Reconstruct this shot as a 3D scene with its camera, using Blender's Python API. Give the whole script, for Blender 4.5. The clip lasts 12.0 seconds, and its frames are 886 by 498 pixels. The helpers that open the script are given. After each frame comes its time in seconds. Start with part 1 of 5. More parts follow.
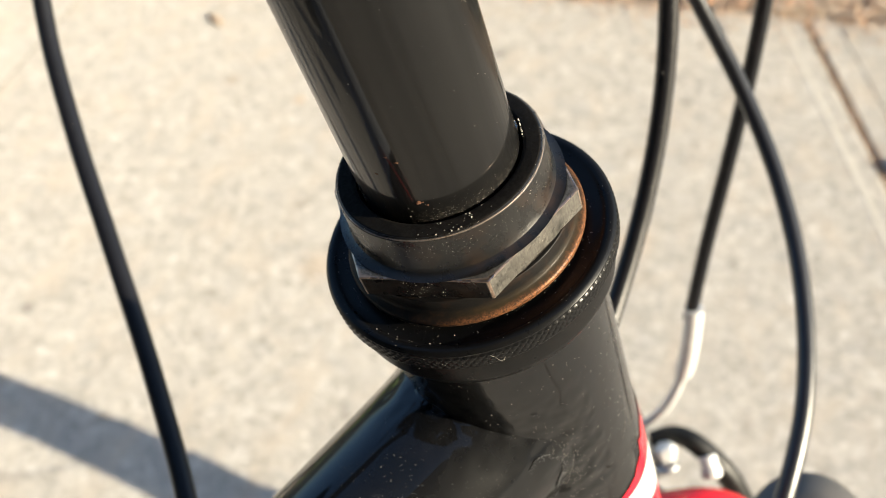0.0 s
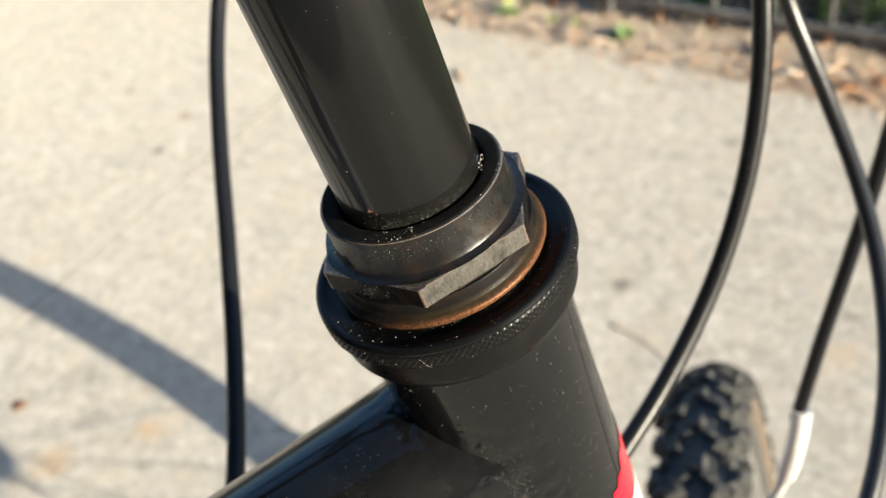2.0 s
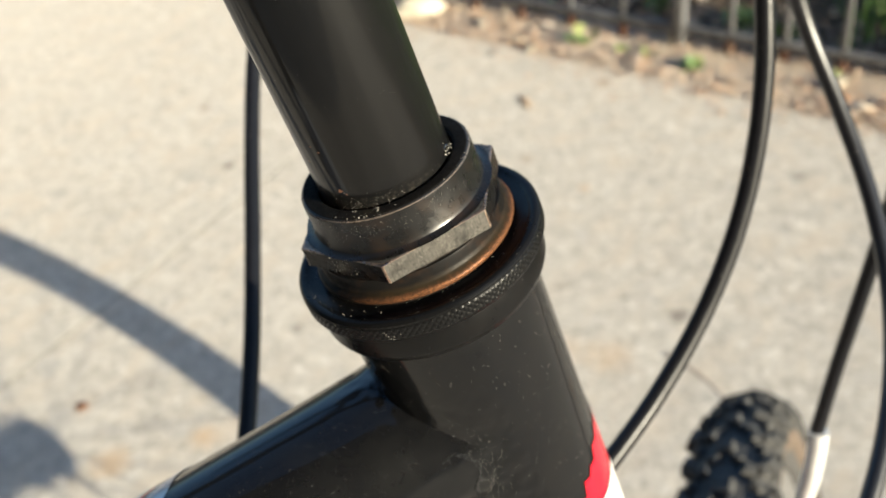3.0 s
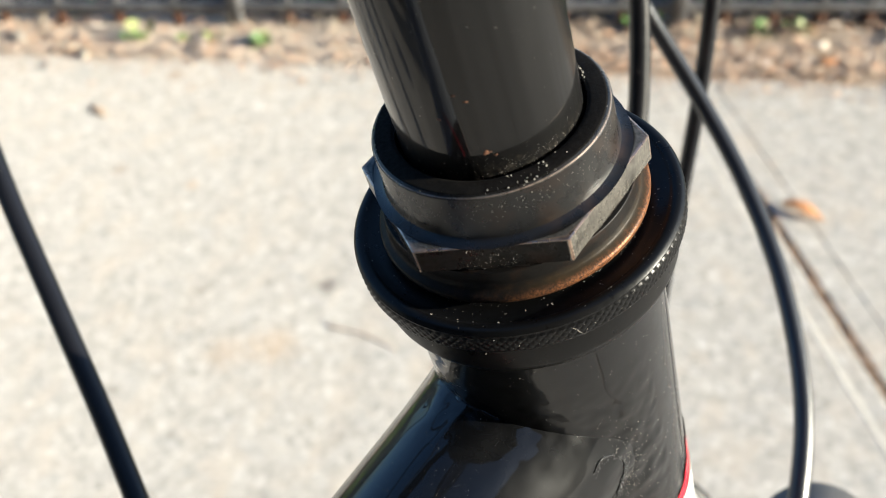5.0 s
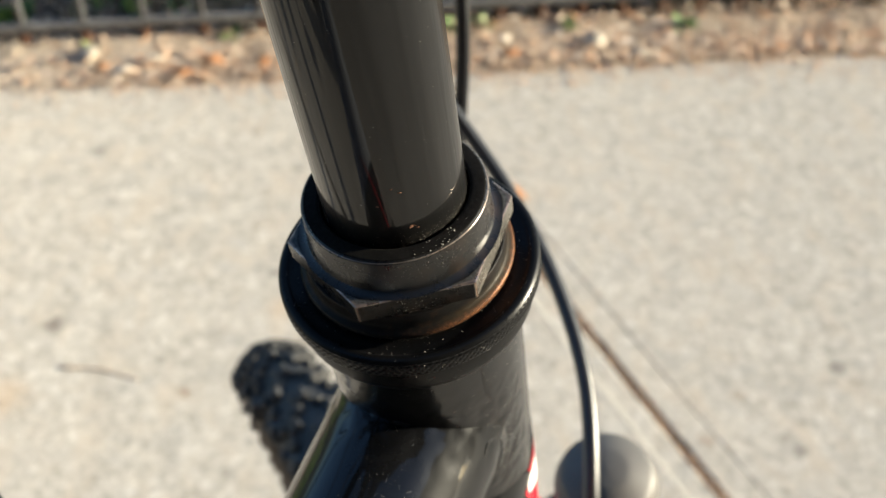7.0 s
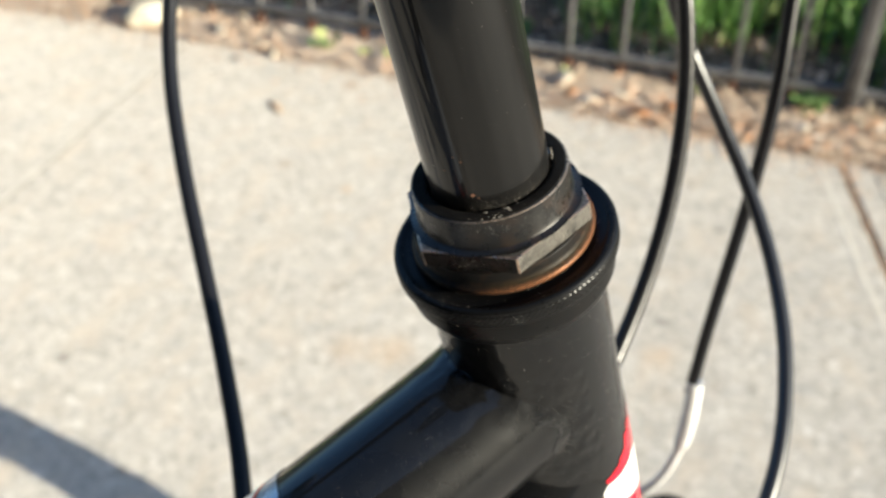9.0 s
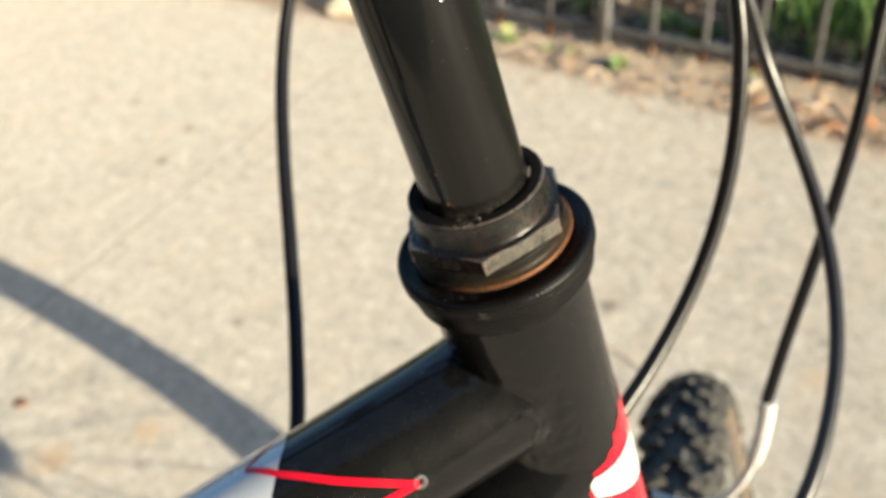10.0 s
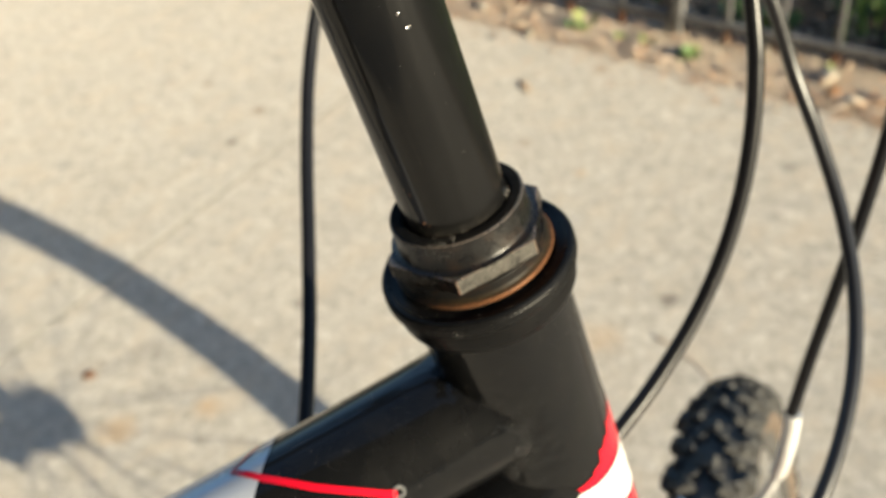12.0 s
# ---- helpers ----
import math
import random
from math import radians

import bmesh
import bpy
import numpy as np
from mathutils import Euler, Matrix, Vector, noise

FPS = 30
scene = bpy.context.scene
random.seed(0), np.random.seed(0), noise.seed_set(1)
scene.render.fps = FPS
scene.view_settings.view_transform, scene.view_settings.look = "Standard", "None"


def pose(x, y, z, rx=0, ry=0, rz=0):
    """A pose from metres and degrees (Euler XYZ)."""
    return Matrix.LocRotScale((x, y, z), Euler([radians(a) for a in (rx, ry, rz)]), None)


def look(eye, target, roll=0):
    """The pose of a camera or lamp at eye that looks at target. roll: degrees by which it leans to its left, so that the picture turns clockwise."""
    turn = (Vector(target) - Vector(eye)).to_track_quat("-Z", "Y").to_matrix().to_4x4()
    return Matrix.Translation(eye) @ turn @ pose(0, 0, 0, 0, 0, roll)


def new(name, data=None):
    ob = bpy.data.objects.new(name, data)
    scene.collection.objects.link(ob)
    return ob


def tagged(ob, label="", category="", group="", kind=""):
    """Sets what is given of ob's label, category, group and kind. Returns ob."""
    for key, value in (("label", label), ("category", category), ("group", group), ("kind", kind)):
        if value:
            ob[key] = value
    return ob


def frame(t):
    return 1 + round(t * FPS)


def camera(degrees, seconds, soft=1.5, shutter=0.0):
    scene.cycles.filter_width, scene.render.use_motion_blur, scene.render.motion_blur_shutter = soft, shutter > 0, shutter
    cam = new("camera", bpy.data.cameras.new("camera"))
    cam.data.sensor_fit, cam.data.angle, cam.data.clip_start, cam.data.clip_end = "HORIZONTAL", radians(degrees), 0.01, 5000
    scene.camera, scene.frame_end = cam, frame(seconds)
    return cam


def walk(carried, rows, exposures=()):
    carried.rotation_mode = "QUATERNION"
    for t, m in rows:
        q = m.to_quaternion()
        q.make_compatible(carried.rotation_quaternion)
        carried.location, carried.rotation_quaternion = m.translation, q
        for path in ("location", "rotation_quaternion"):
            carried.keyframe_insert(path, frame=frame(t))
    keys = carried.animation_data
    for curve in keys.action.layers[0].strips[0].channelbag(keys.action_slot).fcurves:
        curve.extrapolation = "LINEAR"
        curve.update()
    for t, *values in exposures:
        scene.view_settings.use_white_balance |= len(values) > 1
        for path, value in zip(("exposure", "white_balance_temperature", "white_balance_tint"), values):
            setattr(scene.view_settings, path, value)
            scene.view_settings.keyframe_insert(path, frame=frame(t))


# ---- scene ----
cam = camera(49.1, 12.0, soft=0.5)
cam.data.dof.use_dof = True
cam.data.dof.focus_distance = 0.126
cam.data.dof.aperture_fstop = 26.5
PATH = [
    (0, 0.02581, -0.08187, 1.02371, 45.259, 4.253, 16.681),
    (0.5, 0.03432, -0.08088, 1.02329, 46.157, 4.529, 19.219),
    (1, 0.04567, -0.08129, 1.02263, 47.479, 5.090, 22.948),
    (1.5, 0.05894, -0.07948, 1.02188, 49.226, 5.517, 27.900),
    (2, 0.06760, -0.08040, 1.02477, 50.695, 5.949, 32.843),
    (2.5, 0.08549, -0.08169, 1.02443, 52.280, 6.446, 36.936),
    (2.7, 0.08896, -0.08105, 1.02421, 52.771, 6.606, 38.059),
    (4.3, 0.03981, -0.08774, 1.01408, 50.575, 5.839, 22.402),
    (4.5, 0.02713, -0.08979, 1.01108, 50.287, 5.237, 18.600),
    (5, 0.00350, -0.08440, 1.00352, 49.501, 3.263, 9.058),
    (5.5, -0.00821, -0.08782, 1.00478, 49.167, 1.410, 1.066),
    (6, -0.01724, -0.09345, 1.02041, 49.421, -0.515, -5.453),
    (6.5, -0.02423, -0.09903, 1.02797, 49.189, -2.077, -9.032),
    (6.7, -0.02521, -0.10107, 1.02961, 49.106, -2.271, -9.249),
    (8.3, 0.00893, -0.12349, 1.03415, 51.794, -0.500, 9.048),
    (8.5, 0.01688, -0.12401, 1.03282, 51.984, -0.222, 12.811),
    (9, 0.03938, -0.12701, 1.03886, 51.913, 0.763, 22.063),
    (9.5, 0.06461, -0.12665, 1.04744, 51.857, 2.263, 28.984),
    (10, 0.08361, -0.12565, 1.05419, 52.002, 3.884, 33.463),
    (10.5, 0.09718, -0.11937, 1.05960, 52.205, 4.464, 36.948),
    (11, 0.10715, -0.11587, 1.06064, 51.917, 4.785, 38.326),
    (11.5, 0.10107, -0.11673, 1.06023, 51.646, 5.110, 38.367),
    (12, 0.09837, -0.11184, 1.05973, 51.357, 5.217, 37.837),
]
EXPOSURES = [(0.0, 1.67, 6150, 6), (1.0, 1.60, 5950, 5), (1.5, 1.60, 5950, 5), (2.5, 1.34, 5950, 4), (4.5, 1.55, 6050, 6), (5.0, 1.74, 5600, 5), (5.5, 1.95, 5600, 5), (6.0, 1.93, 5700, 5), (6.5, 1.56, 6000, 4), (8.5, 1.65, 5780, 4), (9.0, 1.60, 5750, 4), (9.5, 1.41, 6300, 3), (10.0, 1.42, 6350, 3), (10.5, 1.26, 6350, 3), (12.0, 1.22, 6350, 3)]
walk(cam, [(t, pose(*p)) for t, *p in PATH], EXPOSURES)

# ---- light ----
SUN_AZ, SUN_EL = -4.2, 16.0
world = bpy.data.worlds.new("sky")
scene.world = world
world.use_nodes = True
wn = world.node_tree.nodes
sky = wn.new("ShaderNodeTexSky")
sky.sky_type = "NISHITA"
sky.sun_disc = False
sky.sun_elevation = radians(SUN_EL)
sky.sun_rotation = radians(90 - SUN_AZ)
sky.air_density, sky.dust_density, sky.ozone_density = 1.0, 3.0, 3.0
wn["Background"].inputs["Strength"].default_value = 0.09
world.node_tree.links.new(sky.outputs[0], wn["Background"].inputs[0])
sun_data = bpy.data.lights.new("sun", "SUN")
sun_data.energy, sun_data.angle, sun_data.color = 5.0, radians(0.6), (1.0, 0.84, 0.62)
sun = new("sun", sun_data)
sun.matrix_world = look((20 * math.cos(radians(SUN_AZ)), 20 * math.sin(radians(SUN_AZ)), 20 * math.tan(radians(SUN_EL))), (0, 0, 0))


# ---- materials ----
class Mat:
    """A procedural material: base colour varied by noise at two scales, roughness and bump."""

    def __init__(self, name):
        self.m = bpy.data.materials.new(name)
        self.m.use_nodes = True
        self.n, self.l = self.m.node_tree.nodes, self.m.node_tree.links
        self.b = self.n["Principled BSDF"]
        self.co = self.n.new("ShaderNodeTexCoord").outputs["Object"]

    def noise(self, scale, detail=4.0, rough=0.55, dist=0.0, stretch=None):
        t = self.n.new("ShaderNodeTexNoise")
        t.inputs["Scale"].default_value, t.inputs["Detail"].default_value = scale, detail
        t.inputs["Roughness"].default_value, t.inputs["Distortion"].default_value = rough, dist
        src = self.co
        if stretch:
            mp = self.n.new("ShaderNodeMapping")
            mp.inputs["Scale"].default_value = stretch
            self.l.new(src, mp.inputs[0])
            src = mp.outputs[0]
        self.l.new(src, t.inputs["Vector"])
        return t.outputs["Fac"]

    def voronoi(self, scale, out="Distance"):
        t = self.n.new("ShaderNodeTexVoronoi")
        t.inputs["Scale"].default_value = scale
        self.l.new(self.co, t.inputs["Vector"])
        return t.outputs[out]

    def random_piece(self):
        return self.n.new("ShaderNodeObjectInfo").outputs["Random"]

    def random_island(self):
        return self.n.new("ShaderNodeNewGeometry").outputs["Random Per Island"]

    def pointiness(self):
        return self.n.new("ShaderNodeNewGeometry").outputs["Pointiness"]

    def ramp(self, fac, stops):
        r = self.n.new("ShaderNodeValToRGB")
        while len(r.color_ramp.elements) < len(stops):
            r.color_ramp.elements.new(0.5)
        for e, (pos, c) in zip(r.color_ramp.elements, stops):
            e.position = pos
            e.color = (c, c, c, 1) if isinstance(c, (int, float)) else (*c, 1)
        self.l.new(fac, r.inputs[0])
        return r.outputs[0]

    def mix(self, fac, a, b, kind="MIX"):
        x = self.n.new("ShaderNodeMix")
        x.data_type, x.blend_type = "RGBA", kind
        for sock, v in ((x.inputs["Factor"], fac), (x.inputs[6], a), (x.inputs[7], b)):
            if isinstance(v, bpy.types.NodeSocket):
                self.l.new(v, sock)
            elif isinstance(v, tuple):
                sock.default_value = (*v, 1)
            else:
                sock.default_value = v
        return x.outputs[2]

    def math(self, op, a, b=0.0):
        x = self.n.new("ShaderNodeMath")
        x.operation = op
        for sock, v in zip(x.inputs, (a, b)):
            if isinstance(v, bpy.types.NodeSocket):
                self.l.new(v, sock)
            else:
                sock.default_value = v
        return x.outputs[0]

    def set(self, color=None, rough=None, metal=None, coat=None, spec=None, coat_rough=None):
        for key, v in (("Base Color", color), ("Roughness", rough), ("Metallic", metal), ("Coat Weight", coat), ("Specular IOR Level", spec), ("Coat Roughness", coat_rough)):
            if v is None:
                continue
            if isinstance(v, bpy.types.NodeSocket):
                self.l.new(v, self.b.inputs[key])
            else:
                self.b.inputs[key].default_value = (*v, 1) if isinstance(v, tuple) else v
        return self

    def bump(self, height, strength, distance):
        x = self.n.new("ShaderNodeBump")
        x.inputs["Strength"].default_value, x.inputs["Distance"].default_value = strength, distance
        self.l.new(height, x.inputs["Height"])
        if self.b.inputs["Normal"].is_linked:
            self.l.new(self.b.inputs["Normal"].links[0].from_socket, x.inputs["Normal"])
        self.l.new(x.outputs[0], self.b.inputs["Normal"])
        return self


def gloss_paint():
    m = Mat("black gloss enamel under a film of dust")
    haze = m.noise(130, 5, 0.6)
    m.set(m.ramp(haze, [(0.3, (0.0032, 0.0034, 0.0040)), (0.75, (0.0058, 0.0057, 0.0057))]), m.ramp(haze, [(0.3, 0.34), (0.75, 0.48)]), 0.0, 0.74, 0.07, m.ramp(m.noise(60, 3), [(0.3, 0.012), (0.75, 0.045)]))
    return m.bump(m.noise(45, 2), 0.06, 0.001).bump(m.noise(900, 3, 0.6, 0.2, (1.0, 0.03, 0.2)), 0.05, 0.0001).bump(m.noise(520, 2, 0.5), 0.035, 0.0002).m


def satin_black():
    """Black stem, dulled by a smear of pale dust where it enters the nut."""
    m = Mat("satin black stem")
    grain = m.noise(1400, 2, 0.5, 0, (1, 1, 0.05))
    sep = m.n.new("ShaderNodeSeparateXYZ")
    m.l.new(m.co, sep.inputs[0])
    facing = m.math("ADD", m.math("MULTIPLY", sep.outputs[0], 82.0), m.math("MULTIPLY", sep.outputs[1], -26.0))
    height = m.math("ADD", sep.outputs[2], m.math("MULTIPLY", m.math("ADD", m.noise(380, 4, 0.6), -0.5), 0.004))
    smear = m.math("MULTIPLY", m.ramp(m.math("MULTIPLY", height, 20.0), [(0.41, 1.0), (0.455, 0.0)]), m.ramp(facing, [(0.45, 0.0), (0.85, 1.0)]))
    smear = m.math("MULTIPLY", smear, m.ramp(m.noise(1900, 5, 0.75, 0.8), [(0.50, 0.0), (0.72, 0.16)]))
    col = m.ramp(m.noise(70, 5), [(0.3, (0.0042, 0.0042, 0.0044)), (0.8, (0.0070, 0.0068, 0.0065))])
    m.set(m.mix(smear, col, (0.30, 0.26, 0.21)), m.ramp(grain, [(0.3, 0.34), (0.7, 0.46)]), 0.0, m.ramp(m.noise(420, 4, 0.6, 0.2, (1, 1, 0.03)), [(0.3, 0.40), (0.7, 0.72)]), 0.09, m.ramp(m.noise(90, 4), [(0.3, 0.025), (0.7, 0.07)]))
    return m.bump(grain, 0.05, 0.0002).m


def black_oxide(name, base=0.005, brown=0.06, rough=(0.3, 0.46), spec=0.4):
    m = Mat(name)
    stain = m.math("MULTIPLY", m.ramp(m.noise(260, 5), [(0.52, 0.0), (0.8, 1.0)]), brown)
    col = m.mix(stain, (base, base, base * 1.05), (0.05, 0.028, 0.014))
    m.set(col, m.ramp(m.noise(500, 4), [(0.3, rough[0]), (0.75, rough[1])]), 0.0, 0.0, spec)
    return m.bump(m.noise(2500, 3), 0.06, 0.0002).m


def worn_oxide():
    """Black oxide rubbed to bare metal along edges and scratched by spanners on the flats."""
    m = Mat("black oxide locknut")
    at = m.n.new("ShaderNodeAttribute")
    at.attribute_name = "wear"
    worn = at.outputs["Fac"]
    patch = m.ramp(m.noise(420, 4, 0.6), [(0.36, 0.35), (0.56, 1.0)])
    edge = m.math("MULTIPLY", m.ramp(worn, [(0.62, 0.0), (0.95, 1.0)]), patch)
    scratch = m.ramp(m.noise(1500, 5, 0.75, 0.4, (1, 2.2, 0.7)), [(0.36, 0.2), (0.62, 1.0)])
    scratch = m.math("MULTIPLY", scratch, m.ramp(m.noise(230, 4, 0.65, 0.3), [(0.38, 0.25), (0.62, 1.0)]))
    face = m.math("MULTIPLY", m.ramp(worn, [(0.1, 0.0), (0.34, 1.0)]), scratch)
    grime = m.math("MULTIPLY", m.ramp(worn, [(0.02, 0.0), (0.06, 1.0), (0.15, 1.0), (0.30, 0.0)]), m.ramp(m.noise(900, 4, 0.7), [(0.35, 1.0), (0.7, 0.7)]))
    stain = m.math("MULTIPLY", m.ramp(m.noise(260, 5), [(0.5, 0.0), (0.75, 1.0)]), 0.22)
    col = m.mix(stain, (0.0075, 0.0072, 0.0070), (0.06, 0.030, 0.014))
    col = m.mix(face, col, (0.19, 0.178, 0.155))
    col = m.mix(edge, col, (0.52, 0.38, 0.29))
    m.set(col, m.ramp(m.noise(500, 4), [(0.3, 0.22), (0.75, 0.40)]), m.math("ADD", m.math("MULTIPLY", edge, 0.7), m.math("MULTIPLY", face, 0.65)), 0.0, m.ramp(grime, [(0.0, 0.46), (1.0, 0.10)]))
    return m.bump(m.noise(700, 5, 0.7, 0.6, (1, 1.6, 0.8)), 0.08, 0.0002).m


def worn_washer():
    """Black oxide washer: lip rubbed through to copper, cove painted with a golden sheen, both on the sunny side."""
    m = Mat("black washer with a copper-worn lip")
    sep = m.n.new("ShaderNodeSeparateXYZ")
    m.l.new(m.co, sep.inputs[0])
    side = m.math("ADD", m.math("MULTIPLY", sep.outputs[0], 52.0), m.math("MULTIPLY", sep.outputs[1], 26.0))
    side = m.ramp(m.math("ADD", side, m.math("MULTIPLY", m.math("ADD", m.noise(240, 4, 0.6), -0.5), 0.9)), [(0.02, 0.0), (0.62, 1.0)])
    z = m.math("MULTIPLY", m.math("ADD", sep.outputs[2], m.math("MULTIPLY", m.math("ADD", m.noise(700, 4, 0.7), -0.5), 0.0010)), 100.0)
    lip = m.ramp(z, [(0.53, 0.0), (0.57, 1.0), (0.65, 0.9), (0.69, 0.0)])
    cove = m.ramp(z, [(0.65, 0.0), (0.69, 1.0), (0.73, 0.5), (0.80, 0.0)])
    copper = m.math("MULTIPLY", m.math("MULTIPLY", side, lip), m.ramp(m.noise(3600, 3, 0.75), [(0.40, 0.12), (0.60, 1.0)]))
    # golden sheen above the worn lip, put into the colour
    gold_sheen = m.math("MULTIPLY", m.math("MULTIPLY", side, cove), 0.4)
    rust = m.math("MULTIPLY", m.ramp(m.noise(330, 5, 0.7), [(0.5, 0.0), (0.72, 1.0)]), 0.35)
    col = m.mix(rust, (0.0075, 0.0070, 0.0066), (0.055, 0.026, 0.012))
    col = m.mix(gold_sheen, col, (0.055, 0.037, 0.016))
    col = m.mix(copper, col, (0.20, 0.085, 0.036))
    m.set(col, m.ramp(m.noise(900, 3), [(0.3, 0.34), (0.7, 0.52)]), m.math("MAXIMUM", m.math("MULTIPLY", copper, 0.4), m.math("MULTIPLY", gold_sheen, 0.35)), 0.0, 0.12)
    return m.bump(m.noise(3000, 3), 0.15, 0.0002).m


def plain(name, color, rough, metal=0.0, scale=80.0, vary=0.25, bump=0.0, dist=0.001, bump_scale=400.0, coat=0.0, spec=0.5):
    m = Mat(name)
    dark = tuple(c * (1 - vary) for c in color)
    m.set(m.ramp(m.noise(scale, 5), [(0.3, dark), (0.7, color)]), m.ramp(m.noise(scale * 3, 3), [(0.3, rough * 0.85), (0.7, min(1.0, rough * 1.15))]), metal, coat, spec)
    if bump:
        m.bump(m.noise(bump_scale, 4), bump, dist)
    return m.m


GREY_DIRT, RUSTY, TAN = (0.16, 0.145, 0.13), (0.54, 0.37, 0.21), (0.30, 0.21, 0.14)
# dirt and rust marks on the concrete: x, y, radius, colour, depth
SPOTS = (
    (-0.402, 0.968, 0.017, GREY_DIRT, 0.85), (-0.208, 0.812, 0.012, TAN, 0.7), (0.724, 0.756, 0.015, GREY_DIRT, 0.7), (0.608, 0.617, 0.012, GREY_DIRT, 0.6),
    (0.556, 0.721, 0.012, TAN, 0.5), (0.485, 0.651, 0.014, TAN, 0.5), (-0.08, 1.049, 0.015, GREY_DIRT, 0.5), (-0.067, 0.970, 0.030, RUSTY, 0.34),
    (-0.451, 0.834, 0.040, RUSTY, 0.36), (-0.517, 0.815, 0.035, RUSTY, 0.3), (-0.946, 0.286, 0.030, RUSTY, 0.62), (-0.867, 0.395, 0.024, RUSTY, 0.62),
    (-0.959, 0.371, 0.022, GREY_DIRT, 0.3), (-1.027, 0.426, 0.020, GREY_DIRT, 0.35), (-1.196, 1.585, 0.020, GREY_DIRT, 0.7), (-0.884, 1.567, 0.020, TAN, 0.7),
    (-0.391, 1.409, 0.020, GREY_DIRT, 0.5), (-0.035, 1.325, 0.018, GREY_DIRT, 0.45), (-0.913, 0.637, 0.014, GREY_DIRT, 0.6),
    (-0.862, 1.234, 0.014, TAN, 0.6), (-0.71, 1.20, 0.012, RUSTY, 0.6), (-1.739, 1.041, 0.012, TAN, 0.6), (-1.647, 1.079, 0.015, TAN, 0.7), (-1.45, 1.051, 0.018, TAN, 0.7), (-1.402, 0.929, 0.016, GREY_DIRT, 0.85), (-1.592, 1.251, 0.014, GREY_DIRT, 0.6),
)


def concrete():
    m = Mat("pale exposed-aggregate concrete")
    big = m.noise(2.6, 5, 0.65)
    mid = m.noise(14, 5, 0.6)
    fine = m.voronoi(185, "Color")
    grit = m.noise(230, 3, 0.6)
    c = m.ramp(big, [(0.3, (0.43, 0.395, 0.335)), (0.7, (0.58, 0.54, 0.475))])
    c = m.mix(0.45, c, m.ramp(mid, [(0.3, (0.34, 0.305, 0.255)), (0.68, (0.64, 0.595, 0.525))]))
    sep = m.n.new("ShaderNodeSeparateColor")
    m.l.new(fine, sep.inputs[0])
    c = m.mix(0.58, c, m.ramp(sep.outputs[0], [(0.0, (0.26, 0.235, 0.205)), (0.3, (0.46, 0.43, 0.38)), (0.75, (0.54, 0.505, 0.45)), (1.0, (0.74, 0.71, 0.66))]))
    chips = m.n.new("ShaderNodeSeparateColor")
    m.l.new(m.voronoi(88, "Color"), chips.inputs[0])
    c = m.mix(0.30, c, m.ramp(chips.outputs[1], [(0.0, (0.22, 0.195, 0.165)), (0.18, (0.42, 0.385, 0.33)), (0.7, (0.53, 0.49, 0.43)), (0.88, (0.62, 0.56, 0.47)), (1.0, (0.86, 0.82, 0.75))]))
    blot = m.ramp(m.noise(38, 4, 0.6, 0.3), [(0.32, (0.80, 0.79, 0.77)), (0.5, (1, 1, 1)), (0.7, (1.10, 1.10, 1.09))])
    c = m.mix(0.8, c, blot, "MULTIPLY")
    warm = m.ramp(m.noise(19, 4, 0.6, 0.5, (1.0, 0.55, 1.0)), [(0.50, 0.0), (0.70, 0.55)])
    c = m.mix(warm, c, (0.56, 0.475, 0.375))
    cool = m.ramp(m.noise(27, 4, 0.6, 0.4, (0.6, 1.0, 1.0)), [(0.54, 0.0), (0.72, 0.45)])
    c = m.mix(cool, c, (0.37, 0.36, 0.345))
    rag = m.math("MULTIPLY", m.math("ADD", m.noise(75, 4, 0.6), -0.5), 1.1)
    for x, y, r, tone, depth in SPOTS:
        d = m.n.new("ShaderNodeVectorMath")
        d.operation = "DISTANCE"
        d.inputs[1].default_value = (x, y, 0)
        m.l.new(m.co, d.inputs[0])
        near = m.ramp(m.math("ADD", m.math("MULTIPLY", d.outputs["Value"], 0.5 / r), rag), [(0.15, depth), (0.62, 0.0)])
        c = m.mix(near, c, tone)
    dark = m.ramp(m.noise(21, 3, 0.55), [(0.645, 0.0), (0.74, 0.6)])
    c = m.mix(dark, c, (0.26, 0.22, 0.18))
    m.set(c, 0.9, 0.0, 0.0, 0.3)
    m.b.inputs["Diffuse Roughness"].default_value = 0.3
    return m.bump(mid, 0.35, 0.004).bump(grit, 0.7, 0.0018).m


def soil():
    m = Mat("dry brown soil")
    c = m.ramp(m.noise(9, 6, 0.65), [(0.3, (0.29, 0.225, 0.165)), (0.7, (0.52, 0.43, 0.34))])
    c = m.mix(0.5, c, m.ramp(m.voronoi(90), [(0.0, (0.52, 0.435, 0.345)), (0.6, (0.26, 0.20, 0.145))]))
    sep = m.n.new("ShaderNodeSeparateXYZ")
    m.l.new(m.co, sep.inputs[0])
    sandy = m.ramp(m.math("ADD", m.math("MULTIPLY", sep.outputs[0], -0.9), m.noise(3.0, 4, 0.6)), [(0.55, 0.0), (1.2, 0.75)])
    c = m.mix(sandy, c, (0.50, 0.42, 0.335))
    m.set(c, 0.95, 0.0, 0.0, 0.2)
    return m.bump(m.noise(70, 6, 0.7), 0.6, 0.006).m


def leafy(name, stops, rough=0.6, pieces=False):
    m = Mat(name)
    m.set(m.ramp(m.random_piece() if pieces else m.random_island(), stops), rough, 0.0, 0.0, 0.3)
    m.b.inputs["Subsurface Weight"].default_value = 0.0
    return m.m


